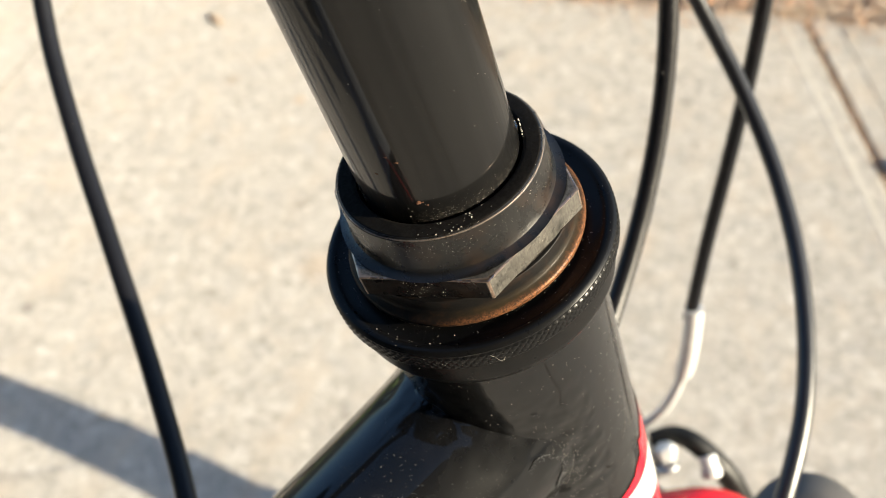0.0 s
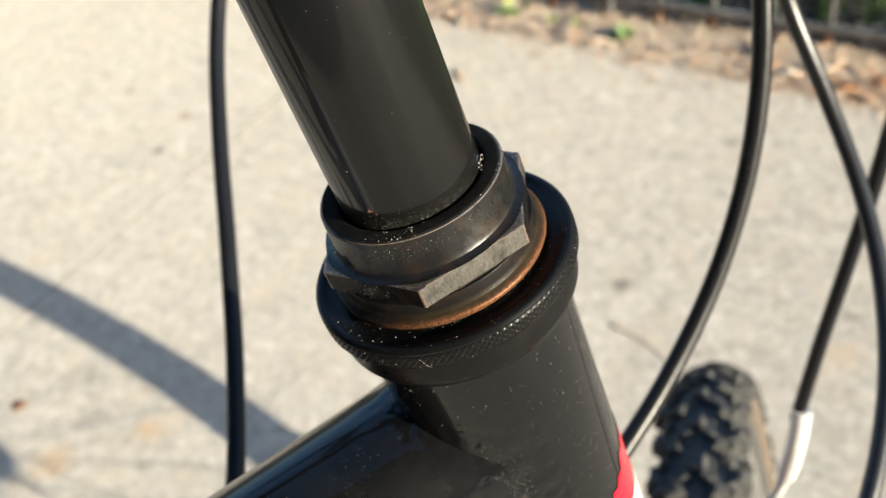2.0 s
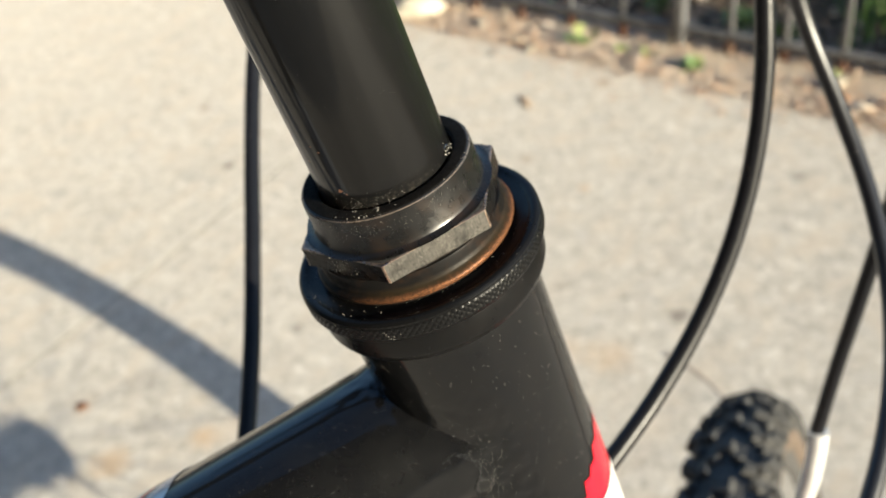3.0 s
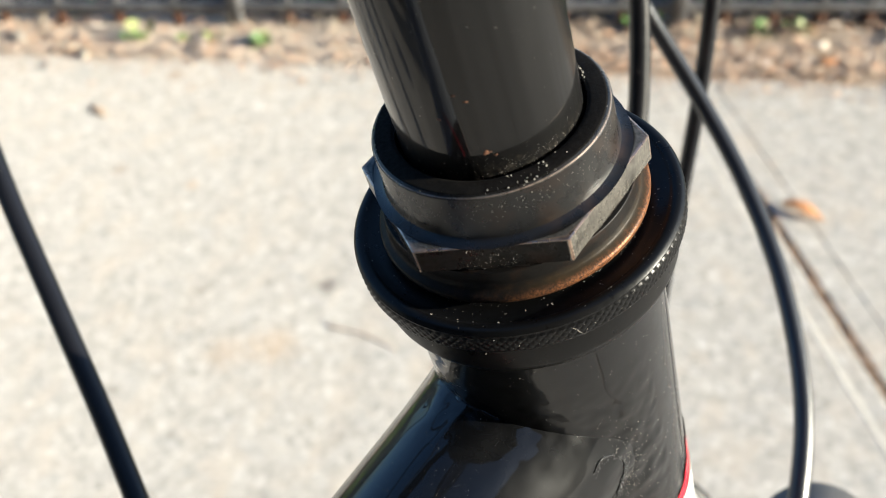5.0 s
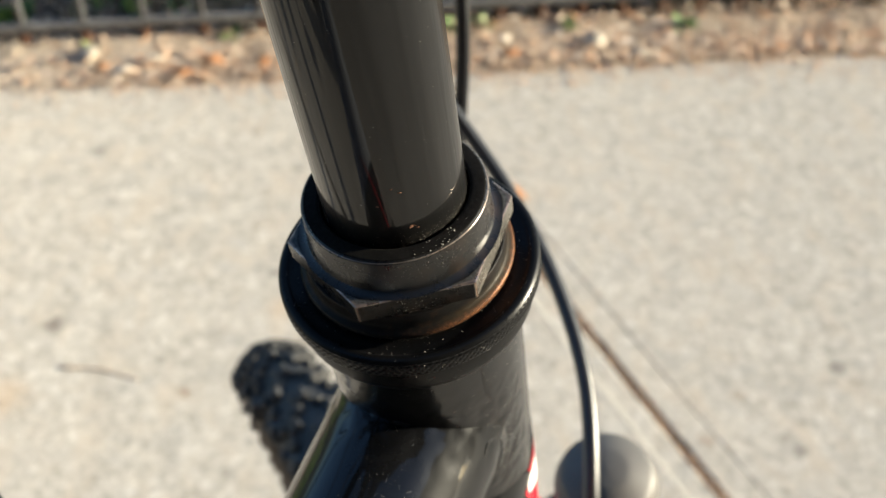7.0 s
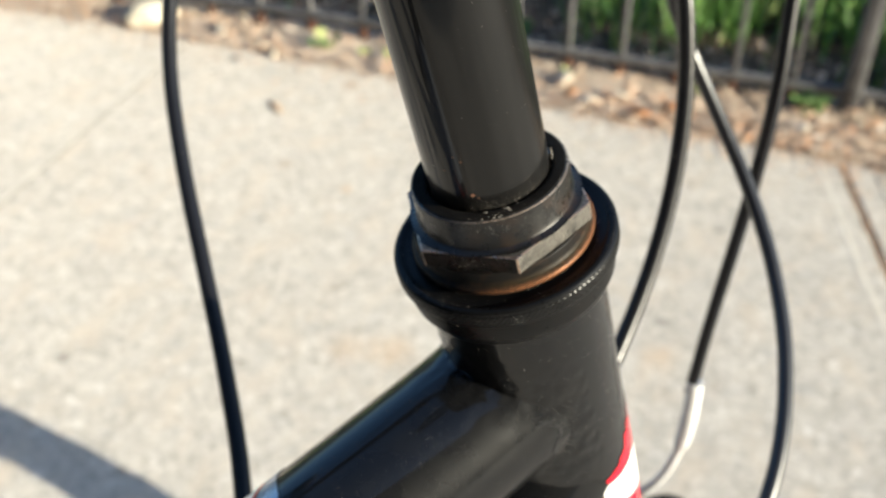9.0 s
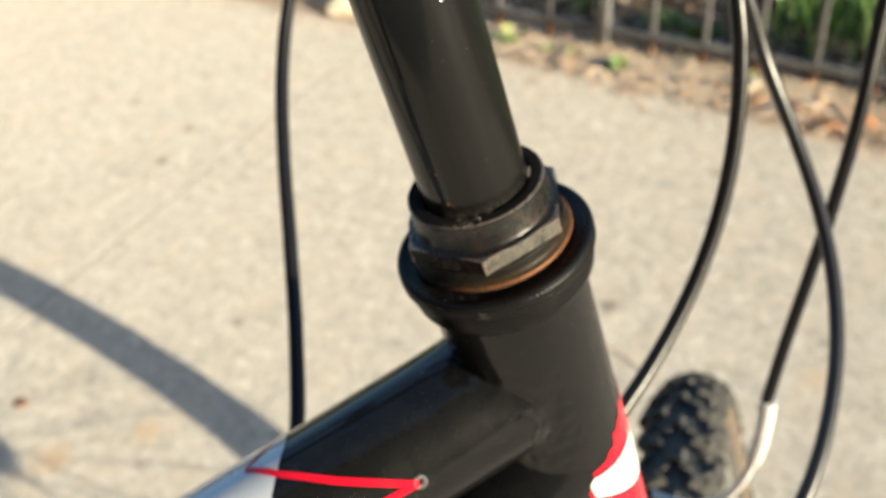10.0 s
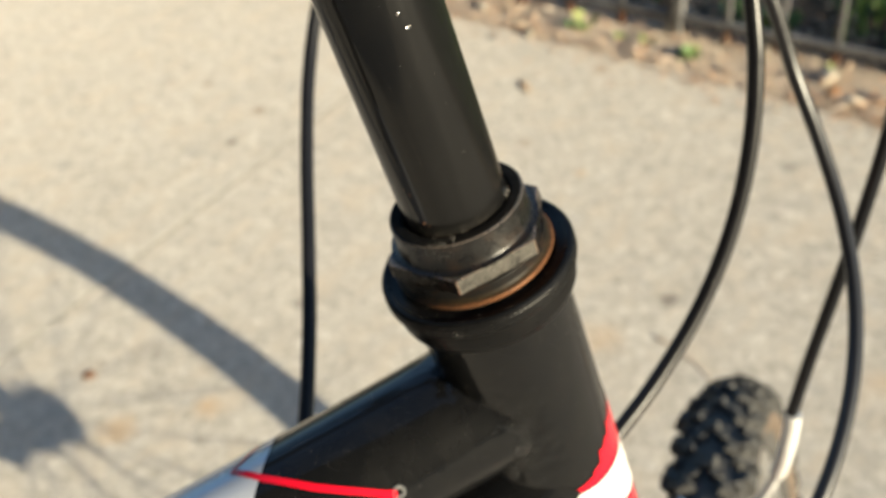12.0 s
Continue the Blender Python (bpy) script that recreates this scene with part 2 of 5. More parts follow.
def brick_wall_mat():
    m = Mat("dark weathered render")
    c = m.ramp(m.noise(1.2, 6, 0.6), [(0.3, (0.055, 0.042, 0.034)), (0.7, (0.10, 0.078, 0.062))])
    m.set(c, 0.9)
    return m.bump(m.noise(30, 5), 0.5, 0.01).m


M_PAINT, M_STEM = gloss_paint(), satin_black()
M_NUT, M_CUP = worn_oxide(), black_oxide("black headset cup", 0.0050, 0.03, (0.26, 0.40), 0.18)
M_WASHER = worn_washer()
M_GRIME = plain("matt black grime", (0.011, 0.0095, 0.008), 0.8, 0.0, 700, 0.6, 0.25, 0.0002, 2600, 0.0, 0.12)
M_CABLE = plain("dull black cable housing", (0.008, 0.008, 0.0098), 0.33, 0.0, 300, 0.3, 0.08, 0.0004, 700, 0.0, 0.38)
M_GLOSSCABLE = plain("glossy black cable housing", (0.012, 0.012, 0.014), 0.36, 0.0, 300, 0.2, 0.05, 0.0003, 900, 0.0, 0.65)
M_STEEL = plain("polished nickel steel", (0.72, 0.68, 0.62), 0.22, 1.0, 120, 0.2, 0.04, 0.0003)
M_SATIN = plain("satin nickel", (0.78, 0.785, 0.77), 0.34, 0.3, 120, 0.25, 0.04, 0.0003)
M_BRUSHED = plain("brushed alloy", (0.6, 0.59, 0.57), 0.38, 1.0, 60, 0.2, 0.05, 0.0003)
M_RUBBER = plain("dusty tyre rubber", (0.070, 0.068, 0.066), 0.85, 0.0, 60, 0.45, 0.25, 0.001, 500)
M_GUM = plain("dirty tan sidewall", (0.13, 0.095, 0.068), 0.85, 0.0, 90, 0.5, 0.25, 0.001, 400)
M_ARM = plain("black brake arm", (0.010, 0.010, 0.010), 0.45, 0.0, 120, 0.3, 0.1, 0.0005, 400, 0.0, 0.25)
M_CAP = plain("sun-bleached black plastic", (0.13, 0.122, 0.112), 0.5, 0.0, 55, 0.35, 0.1, 0.0005)
M_BLOCK = plain("worn tread rubber", (0.074, 0.072, 0.069), 0.85, 0.0, 260, 0.7, 0.3, 0.001, 600)
M_CREAM = plain("cream rubber", (0.72, 0.68, 0.58), 0.5, 0.0, 80, 0.15)
M_RED = plain("glossy red vinyl", (0.56, 0.004, 0.020), 0.2, 0.0, 50, 0.08)
M_WHITE = plain("white vinyl", (0.78, 0.77, 0.74), 0.3, 0.0, 50, 0.06)
M_SILVER = plain("silver-blue vinyl", (0.55, 0.58, 0.64), 0.25, 0.3, 60, 0.08)
M_REDPAINT = plain("red fork paint", (0.60, 0.012, 0.02), 0.2, 0.0, 30, 0.1)
M_PLASTIC = plain("dull black plastic", (0.028, 0.028, 0.029), 0.5, 0.0, 120, 0.3, 0.1, 0.0005)
M_DUST = plain("pale dust", (0.55, 0.51, 0.45), 0.9, 0.0, 300, 0.4)
M_GREYDUST = plain("grey scuffed paint", (0.42, 0.42, 0.42), 0.7, 0.0, 300, 0.4)
M_CONCRETE, M_SOIL = concrete(), soil()
# damp soil, made darker to stand for the plants' shade
M_SHADED_SOIL = plain("dark damp soil", (0.10, 0.075, 0.055), 0.95, 0.0, 14, 0.6, 0.6, 0.008, 60, 0.0, 0.2)
M_MARGIN = plain("smooth trowelled concrete", (0.56, 0.51, 0.44), 0.85, 0.0, 18, 0.18, 0.2, 0.002, 160)
M_MARGIN.node_tree.nodes["Principled BSDF"].inputs["Diffuse Roughness"].default_value = 0.3
# cement paled to paint the sunlit highlight of the ridge
M_PALE = plain("pale worn cement", (0.64, 0.59, 0.50), 0.9, 0.0, 30, 0.2, 0.4, 0.002, 160)
M_TOOLED = plain("pale tooled cement", (0.60, 0.558, 0.48), 0.9, 0.0, 24, 0.3, 0.5, 0.002, 160)
M_JOINT = plain("brown joint dirt", (0.23, 0.145, 0.088), 0.95, 0.0, 45, 0.75, 0.6, 0.003, 150)
M_ROAD = plain("dark asphalt", (0.055, 0.053, 0.05), 0.85, 0.0, 12, 0.35, 0.6, 0.004, 140)
M_FENCE = plain("weathered grey-black iron", (0.158, 0.155, 0.156), 0.7, 0.0, 30, 0.55, 0.3, 0.001, 200)
M_RUST = plain("rusty iron", (0.15, 0.066, 0.034), 0.85, 0.0, 90, 0.5, 0.4, 0.002, 200)
M_STONE = plain("pale limestone", (0.46, 0.405, 0.33), 0.9, 0.0, 40, 0.4, 0.5, 0.003, 120)
M_CREAMSTONE = plain("cream limestone", (0.58, 0.53, 0.42), 0.9, 0.0, 30, 0.25, 0.5, 0.003, 120)
M_TWIG = plain("grey-brown bark", (0.56, 0.47, 0.38), 0.9, 0.0, 120, 0.35, 0.5, 0.001, 400)
M_LEAF_ORANGE = plain("orange-brown dry leaf", (0.50, 0.23, 0.09), 0.7, 0.0, 120, 0.4)
M_LEAF_RUST = plain("red-brown dry leaf", (0.34, 0.17, 0.09), 0.8, 0.0, 160, 0.5)
M_LEAF_PALE = plain("bleached dry leaf", (0.68, 0.58, 0.45), 0.8, 0.0, 120, 0.35)
M_LEAF_BROWN = plain("brown dry leaf", (0.46, 0.34, 0.23), 0.8, 0.0, 120, 0.4)
M_LITTER = leafy("dead leaf litter", [(0.0, (0.36, 0.265, 0.19)), (0.25, (0.50, 0.385, 0.285)), (0.5, (0.60, 0.485, 0.375)), (0.7, (0.55, 0.31, 0.17)), (0.85, (0.62, 0.40, 0.25)), (1.0, (0.72, 0.64, 0.54))], 0.85)
M_GRASS = leafy("grass blades", [(0.0, (0.065, 0.13, 0.03)), (0.5, (0.13, 0.26, 0.06)), (0.85, (0.27, 0.43, 0.12)), (1.0, (0.48, 0.50, 0.26))], 0.5)
M_STRAW = leafy("dead straw", [(0.0, (0.34, 0.26, 0.17)), (0.5, (0.52, 0.43, 0.31)), (1.0, (0.68, 0.60, 0.47))], 0.8)
M_WEED = leafy("young weed leaves", [(0.0, (0.08, 0.15, 0.04)), (0.7, (0.165, 0.265, 0.085)), (1.0, (0.30, 0.31, 0.13))], 0.5, True)
M_WALL = brick_wall_mat()


# ---- helpers ----
def mesh_of(bm, name, mat, smooth=True):
    me = bpy.data.meshes.new(name)
    bmesh.ops.recalc_face_normals(bm, faces=bm.faces)
    bm.to_mesh(me)
    bm.free()
    me.materials.append(mat)
    if smooth:
        me.polygons.foreach_set("use_smooth", [True] * len(me.polygons))
        me.set_sharp_from_angle(angle=radians(38))
    return me


def data_mesh(name, verts, faces, mat, smooth=False):
    me = bpy.data.meshes.new(name)
    me.from_pydata([tuple(v) for v in verts], [], faces)
    me.materials.append(mat)
    if smooth:
        me.polygons.foreach_set("use_smooth", [True] * len(me.polygons))
        me.set_sharp_from_angle(angle=radians(38))
    me.update()
    return me


def part(name, bm, material, parent, label="", smooth=True):
    me = bm if isinstance(bm, bpy.types.Mesh) else mesh_of(bm, name, material, smooth)
    ob = new(name, me)
    ob.parent = parent
    if label:
        ob["label"] = label
    return ob


def lathe(profile, segs=128, close=False):
    """A turned body round z from (radius, z) pairs."""
    bm = bmesh.new()
    rings = []
    for r, z in profile:
        rings.append([bm.verts.new((r * math.cos(2 * math.pi * i / segs), r * math.sin(2 * math.pi * i / segs), z)) for i in range(segs)])
    pairs = list(zip(rings, rings[1:])) + ([(rings[-1], rings[0])] if close else [])
    for a, b in pairs:
        for i in range(segs):
            j = (i + 1) % segs
            bm.faces.new((a[i], a[j], b[j], b[i]))
    if not close:
        bm.faces.new(rings[0]), bm.faces.new(rings[-1])
    return bm


def rounded(profile, r=0.0004, steps=3):
    """The profile with its inner corners rounded off."""
    out = [profile[0]]
    for a, b, c in zip(profile, profile[1:], profile[2:]):
        a, b, c = Vector(a), Vector(b), Vector(c)
        u, v = (a - b), (c - b)
        k = min(r, u.length * 0.45, v.length * 0.45)
        p, q = b + u.normalized() * k, b + v.normalized() * k
        for i in range(steps + 1):
            t = i / steps
            s = (1 - t) ** 2 * p + 2 * t * (1 - t) * b + t ** 2 * q
            out.append((s.x, s.y))
    return out + [profile[-1]]


def bezier(ctrl, n):
    k = len(ctrl) - 1
    return [sum((math.comb(k, i) * (1 - t) ** (k - i) * t ** i * Vector(c) for i, c in enumerate(ctrl)), Vector()) for t in (j / (n - 1) for j in range(n))]


def spline(points, n=12):
    """A smooth line through the points (Catmull-Rom)."""
    p = [Vector(q) for q in points]
    p = [2 * p[0] - p[1]] + p + [2 * p[-1] - p[-2]]
    out = []
    for a, b, c, d in zip(p, p[1:], p[2:], p[3:]):
        for i in range(n):
            t = i / n
            out.append(0.5 * ((2 * b) + (c - a) * t + (2 * a - 5 * b + 4 * c - d) * t * t + (3 * b - a - 3 * c + d) * t ** 3))
    return out + [p[-2]]


def sweep(line, radius, segs=16, bm=None, caps=True):
    """A round tube along a line; radius is a number or a function of 0..1."""
    bm = bm or bmesh.new()
    ref = Vector((0.31, 0.17, 0.93))
    rings, n = [], len(line)
    for i, c in enumerate(line):
        t = (line[min(i + 1, n - 1)] - line[max(i - 1, 0)]).normalized()
        u = (ref - t * ref.dot(t)).normalized()
        ref = u
        v = t.cross(u)
        r = radius(i / (n - 1)) if callable(radius) else radius
        rings.append([bm.verts.new(c + r * (math.cos(2 * math.pi * k / segs) * u + math.sin(2 * math.pi * k / segs) * v)) for k in range(segs)])
    for a, b in zip(rings, rings[1:]):
        for k in range(segs):
            j = (k + 1) % segs
            bm.faces.new((a[k], a[j], b[j], b[k]))
    if caps:
        bm.faces.new(rings[0]), bm.faces.new(rings[-1])
    return bm


def box(bm, lo, hi, bevel=0.0):
    m = Matrix.Translation((Vector(lo) + Vector(hi)) / 2) @ Matrix.Diagonal((*(Vector(hi) - Vector(lo)), 1))
    vs = bmesh.ops.create_cube(bm, size=1, matrix=m)["verts"]
    if bevel:
        es = {e for v in vs for e in v.link_edges}
        bmesh.ops.bevel(bm, geom=list(es), offset=bevel, segments=2, affect="EDGES", profile=0.5)
    return bm


def torus(R, r, a=160, b=24, flat=1.0):
    bm = bmesh.new()
    rings = []
    for i in range(a):
        t = 2 * math.pi * i / a
        rings.append([bm.verts.new(((R + r * math.cos(p)) * math.cos(t), (R + r * math.cos(p)) * math.sin(t), r * flat * math.sin(p))) for p in (2 * math.pi * k / b for k in range(b))])
    for x, y in zip(rings, rings[1:] + rings[:1]):
        for k in range(b):
            j = (k + 1) % b
            bm.faces.new((x[k], x[j], y[j], y[k]))
    return bm


def moved(bm, m):
    bm.transform(m)
    return bm


def basis(origin, x, y, z):
    return Matrix.Translation(origin) @ Matrix((x, y, z)).transposed().to_4x4()


# ---- ground ----
EDGE_Y = 1.63
bm = bmesh.new()
bmesh.ops.create_grid(bm, x_segments=2, y_segments=2, size=400, matrix=Matrix.Translation((0, 0, -0.14)))
tagged(new("ground", mesh_of(bm, "ground", M_ROAD)), "dark asphalt ground reaching to the horizon", "ground", kind="structure")
bm = box(bmesh.new(), (-9, -2.75, -0.14), (9, -2.605, 0.0), 0.008)
tagged(new("kerb", mesh_of(bm, "kerb", M_MARGIN)), "plain concrete kerb along the pavement edge", "kerb", kind="structure")

# pavement: three slabs parted by a thin tooled joint and a wide dirty expansion joint
pavement = tagged(new("pavement"), "sunlit pale concrete pavement beside an iron fence", "pavement", kind="structure")


def joint_x(x0, y0, x1, y1):
    return lambda y: x0 + (y - y0) * (x1 - x0) / (y1 - y0)


FINE = joint_x(-1.238, 0.307, -1.304, 1.107)
WIDE = joint_x(0.458, 0.616, 0.168, 1.555)
SECOND = joint_x(0.513, 0.616, 0.223, 1.555)
THIRD = joint_x(0.413, 0.616, 0.123, 1.555)


def slab(xl, xr, y0=-2.6, y1=EDGE_Y, n=40, cut=0.003, cut_r=None):
    """A slab whose sides follow two joints, with rounded upper edges and a slightly uneven front edge."""
    bm = bmesh.new()
    ys = [y0 + (y1 - y0) * i / n for i in range(n + 1)]
    rows = []
    for y in ys:
        a, b = xl(y), xr(y)
        e = cut if cut_r is None else cut_r
        zs = (-0.14, -cut, -cut * 0.3, 0.0, 0.0, -e * 0.3, -e, -0.14)
        xs = (a, a, a + cut * 0.3, a + cut, b - e, b - e * 0.3, b, b)
        rows.append([bm.verts.new((x, y + (0.02 * noise.noise((x * 3, y, 4)) if y == y1 else 0), z)) for x, z in zip(xs, zs)])
    for r, s in zip(rows, rows[1:]):
        for i in range(7):
            bm.faces.new((r[i], r[i + 1], s[i + 1], s[i]))
    bm.faces.new(rows[0]), bm.faces.new(rows[-1])
    return bm


part("concrete_slab", slab(lambda y: -6.0, lambda y: FINE(y) - 0.0175, cut_r=0.0003), M_CONCRETE, pavement, smooth=False)
part("concrete_slab", slab(lambda y: FINE(y) + 0.0019, lambda y: THIRD(y) - 0.0045, cut=0.0014, cut_r=0.0003), M_CONCRETE, pavement, smooth=False)
part("tooled_margin", slab(lambda y: FINE(y) - 0.0175, lambda y: FINE(y) - 0.0019, cut=0.0003, cut_r=0.0020), M_TOOLED, pavement, "pale tooled margin beside the thin joint", smooth=False)
part("joint_dirt", moved(slab(lambda y: FINE(y) - 0.0018, lambda y: FINE(y) + 0.0018, cut=0.0002), Matrix.Translation((0, 0, -0.0009))), M_JOINT, pavement, "brown dirt packed in the thin joint", smooth=False)
# nearly flush ridge; its bright edge comes from the pale colour
part("worn_ridge", moved(slab(lambda y: THIRD(y) - 0.0045, lambda y: THIRD(y) + 0.0045, cut=0.0006), Matrix.Translation((0, 0, 0.0005))), M_PALE, pavement, "pale cement ridge, its sun highlight painted in", smooth=False)
part("tooled_margin", slab(lambda y: THIRD(y) + 0.0045, lambda y: WIDE(y) - 0.005, cut=0.0003, cut_r=0.007), M_CONCRETE, pavement, "pale tooled margin beside the joint", smooth=False)
part("tooled_margin", slab(lambda y: WIDE(y) + 0.008, lambda y: SECOND(y) - 0.0008, cut=0.0015), M_CONCRETE, pavement, "pale tooled margin beside the joint", smooth=False)
part("concrete_slab", slab(lambda y: SECOND(y) + 0.0008, lambda y: 7.0, cut=0.0015), M_CONCRETE, pavement, smooth=False)
rng = random.Random(4)
verts, faces = [], []
for i in range(520):
    y = -2.59 + i * (EDGE_Y + 2.59) / 519
    for k in range(4):
        x = WIDE(y) - 0.0085 + 0.00567 * k
        verts.append((x, y, -0.0016 + 0.0024 * noise.noise((x * 60, y * 22, 1)) + 0.0012 * noise.noise((x * 200, y * 150, 1))))
for i in range(519):
    for k in range(3):
        q = i * 4 + k
        faces.append((q, q + 1, q + 5, q + 4))
ob = part("joint_dirt", data_mesh("joint_dirt", verts, faces, M_JOINT, True), M_JOINT, pavement, "brown dirt packed in the wide joint")

# verge: bumpy soil strip under the fence and the bank behind it
NX, NY = 220, 12
verts, faces = [], []
for j in range(NY + 1):
    for i in range(NX + 1):
        x, y = -5 + 10 * i / NX, EDGE_Y - 0.06 + 0.26 * j / NY
        z = -0.0085 + 0.009 * noise.noise((x * 7, y * 7, 0)) + 0.004 * noise.noise((x * 25, y * 25, 3))
        z += 0.0135 * min(1, (y - EDGE_Y + 0.06) / 0.13)
        verts.append((x, y, z))
for j in range(NY):
    for i in range(NX):
        k = j * (NX + 1) + i
        faces.append((k, k + 1, k + NX + 2, k + NX + 1))
tagged(new("verge", data_mesh("verge", verts, faces, M_SOIL, True)), "bumpy brown soil verge strewn with dead leaves", "soil verge", kind="structure")

# planting bed behind the fence: damp soil rising to a bank, shade painted in
NX, NY = 160, 60
verts, faces = [], []
for j in range(NY + 1):
    for i in range(NX + 1):
        x, y = -5 + 10 * i / NX, 1.80 + 3.0 * (j / NY) ** 1.6
        z = -0.006 + 0.016 * noise.noise((x * 6, y * 6, 2)) + 0.008 * noise.noise((x * 21, y * 21, 3)) + max(0, y - 2.1) * 0.10
        verts.append((x, y + 0.02 * noise.noise((x * 5, 0, 8)) * (j == 0), z - (0.02 if j == 0 else 0)))
for j in range(NY):
    for i in range(NX):
        k = j * (NX + 1) + i
        faces.append((k, k + 1, k + NX + 2, k + NX + 1))
tagged(new("planting_bed", data_mesh("planting_bed", verts, faces, M_SHADED_SOIL, True)), "damp soil bed behind the iron fence, shade painted in", "soil bed", kind="structure")

# ---- fence ----
fence = tagged(new("iron_fence"), "low weathered grey iron railing fence on a soil verge", "fence")
fence.matrix_world = pose(-0.82, 1.797, 0, 0, 0, 2.6)
part("bottom_rail", box(bmesh.new(), (-4.2, -0.010, 0.032), (5.6, 0.010, 0.052), 0.003), M_FENCE, fence)
part("top_rail", box(bmesh.new(), (-4.2, -0.013, 0.46), (5.6, 0.013, 0.484), 0.003), M_FENCE, fence)
bar_me = mesh_of(box(bmesh.new(), (-0.0062, -0.0062, 0.052), (0.0062, 0.0062, 0.46), 0.0015), "bar", M_FENCE)
foot_me = mesh_of(box(bmesh.new(), (-0.009, -0.009, -0.02), (0.009, 0.009, 0.032), 0.002), "rusty_foot", M_RUST)
post_me = mesh_of(box(bmesh.new(), (-0.017, -0.017, -0.05), (0.017, 0.017, 0.53), 0.004), "post", M_FENCE)
PANEL = 0.965
for k, bars in ((-4, 7), (-3, 7), (-2, 7), (-1, 7), (0, 8), (1, 10), (2, 10), (3, 10), (4, 10), (5, 8)):
    for i in range(bars):
        x = (k + i / bars) * PANEL
        if i == 0:
            part("post", post_me, M_FENCE, fence).location.x = x
        else:
            part("bar", bar_me, M_FENCE, fence).location.x = x
            part("rusty_foot", foot_me, M_RUST, fence, "short rusty foot").location.x = x

# ---- unseen walls added behind the pavement to shape reflections ----
bm = box(bmesh.new(), (12, -3.2, -0.14), (12.5, -2.3, 10.0))
tagged(new("wall_east", mesh_of(bm, "wall_east", M_WALL)), "unseen plain dark wall added east to shape reflections", "wall", kind="structure")
bm = box(bmesh.new(), (-22, -3.8, -0.14), (12.5, -3.2, 10.0))
tagged(new("wall_south", mesh_of(bm, "wall_south", M_WALL)), "unseen plain dark wall added south to shape reflections", "wall", kind="structure")


# ---- bicycle ----
# frame of the steering axis: z up along it, y forwards, x to the bicycle's right
AX, AY, AZ = Vector((0.836456, -0.543201, 0.072617)), Vector((0.521119, 0.829379, 0.201410)), Vector((-0.169633, -0.130628, 0.976812))
HEAD = basis((-0.006895, 0.017076, 0.92), AX, AY, AZ)
STEER = radians(55.5)
FW, RT, UP = Vector((-math.sin(STEER), math.cos(STEER), 0)), Vector((math.cos(STEER), math.sin(STEER), 0)), Vector((0, 0, 1))
WHEEL_R, TYRE_R = 0.337, 0.0265
HUB = FW * 0.0576 - UP * 0.6075
down = HEAD.to_3x3().inverted() @ Vector((0, 0, -1))
down = (down - RT * down.dot(RT)).normalized()
BASE = HUB + down * WHEEL_R
bicycle = new("bicycle")
bicycle.matrix_world = HEAD @ Matrix.Translation(BASE)
tagged(bicycle, "black bicycle with red and white decals on concrete", "bicycle")


def bike_part(name, bm, mat, label="", smooth=True):
    ob = part(name, bm, mat, bicycle, label, smooth)
    ob.location = -BASE
    return ob


def to_head(p):
    return HEAD.inverted() @ Vector(p)


# stem
bike_part("stem_quill", lathe(rounded([(0.0, -0.03), (0.0114, -0.03), (0.0114, 0.145), (0.0, 0.145)], 0.001), 160), M_STEM, "satin black tubular handlebar stem with chips")

# headset
cup = bike_part("headset_cup", lathe(rounded([(0.013, -0.0030), (0.0200, -0.0002), (0.0208, 0.0006), (0.0209, -0.0036), (0.0201, -0.0052), (0.0150, -0.0058)], 0.0005), 160, True), M_CUP, "glossy black upper headset cup")


def knurled_ring():
    segs, rows = 1280, 16
    z0, z1, r = 0.0016, 0.0042, 0.0222
    prof = [(0.0165, 0.0012), (0.0210, 0.0010), (0.0216, 0.0010)]
    top = [(0.0221, 0.0046), (0.0218, 0.0050), (0.0215, 0.0052), (0.0207, 0.0052), (0.0204, 0.0050), (0.0200, 0.00478), (0.0190, 0.0047), (0.0182, 0.0046), (0.0165, 0.0045)]
    verts, faces = [], []
    n = len(prof) + rows + 1 + len(top)
    for k in range(n):
        for i in range(segs):
            a = 2 * math.pi * i / segs
            if k < len(prof):
                rr, z = prof[k]
            elif k >= len(prof) + rows + 1:
                rr, z = top[k - len(prof) - rows - 1]
            else:
                z = z0 + (z1 - z0) * (k - len(prof)) / rows
                u, v = a * 116 / (2 * math.pi), (z - z0) / 0.00118
                d1, d2 = abs((u + v) % 1 - 0.5), abs((u - v) % 1 - 0.5)
                rr = r - 0.00012 + 0.00013 * min(1.0, min(d1, d2) * 4.5)
                fade = min(1, (k - len(prof)) / 2, (len(prof) + rows - k) / 2)
                rr = r - 0.0002 + (rr - r + 0.0002) * fade
            verts.append((rr * math.cos(a), rr * math.sin(a), z))
    for k in range(n):
        for i in range(segs):
            j = (i + 1) % segs
            m = (k + 1) % n
            faces.append((k * segs + i, k * segs + j, m * segs + j, m * segs + i))
    return data_mesh("knurled_ring", verts, faces, M_CUP, True)


part("knurled_ring", knurled_ring(), M_CUP, cup, "black adjusting ring with a diamond-knurled rim")
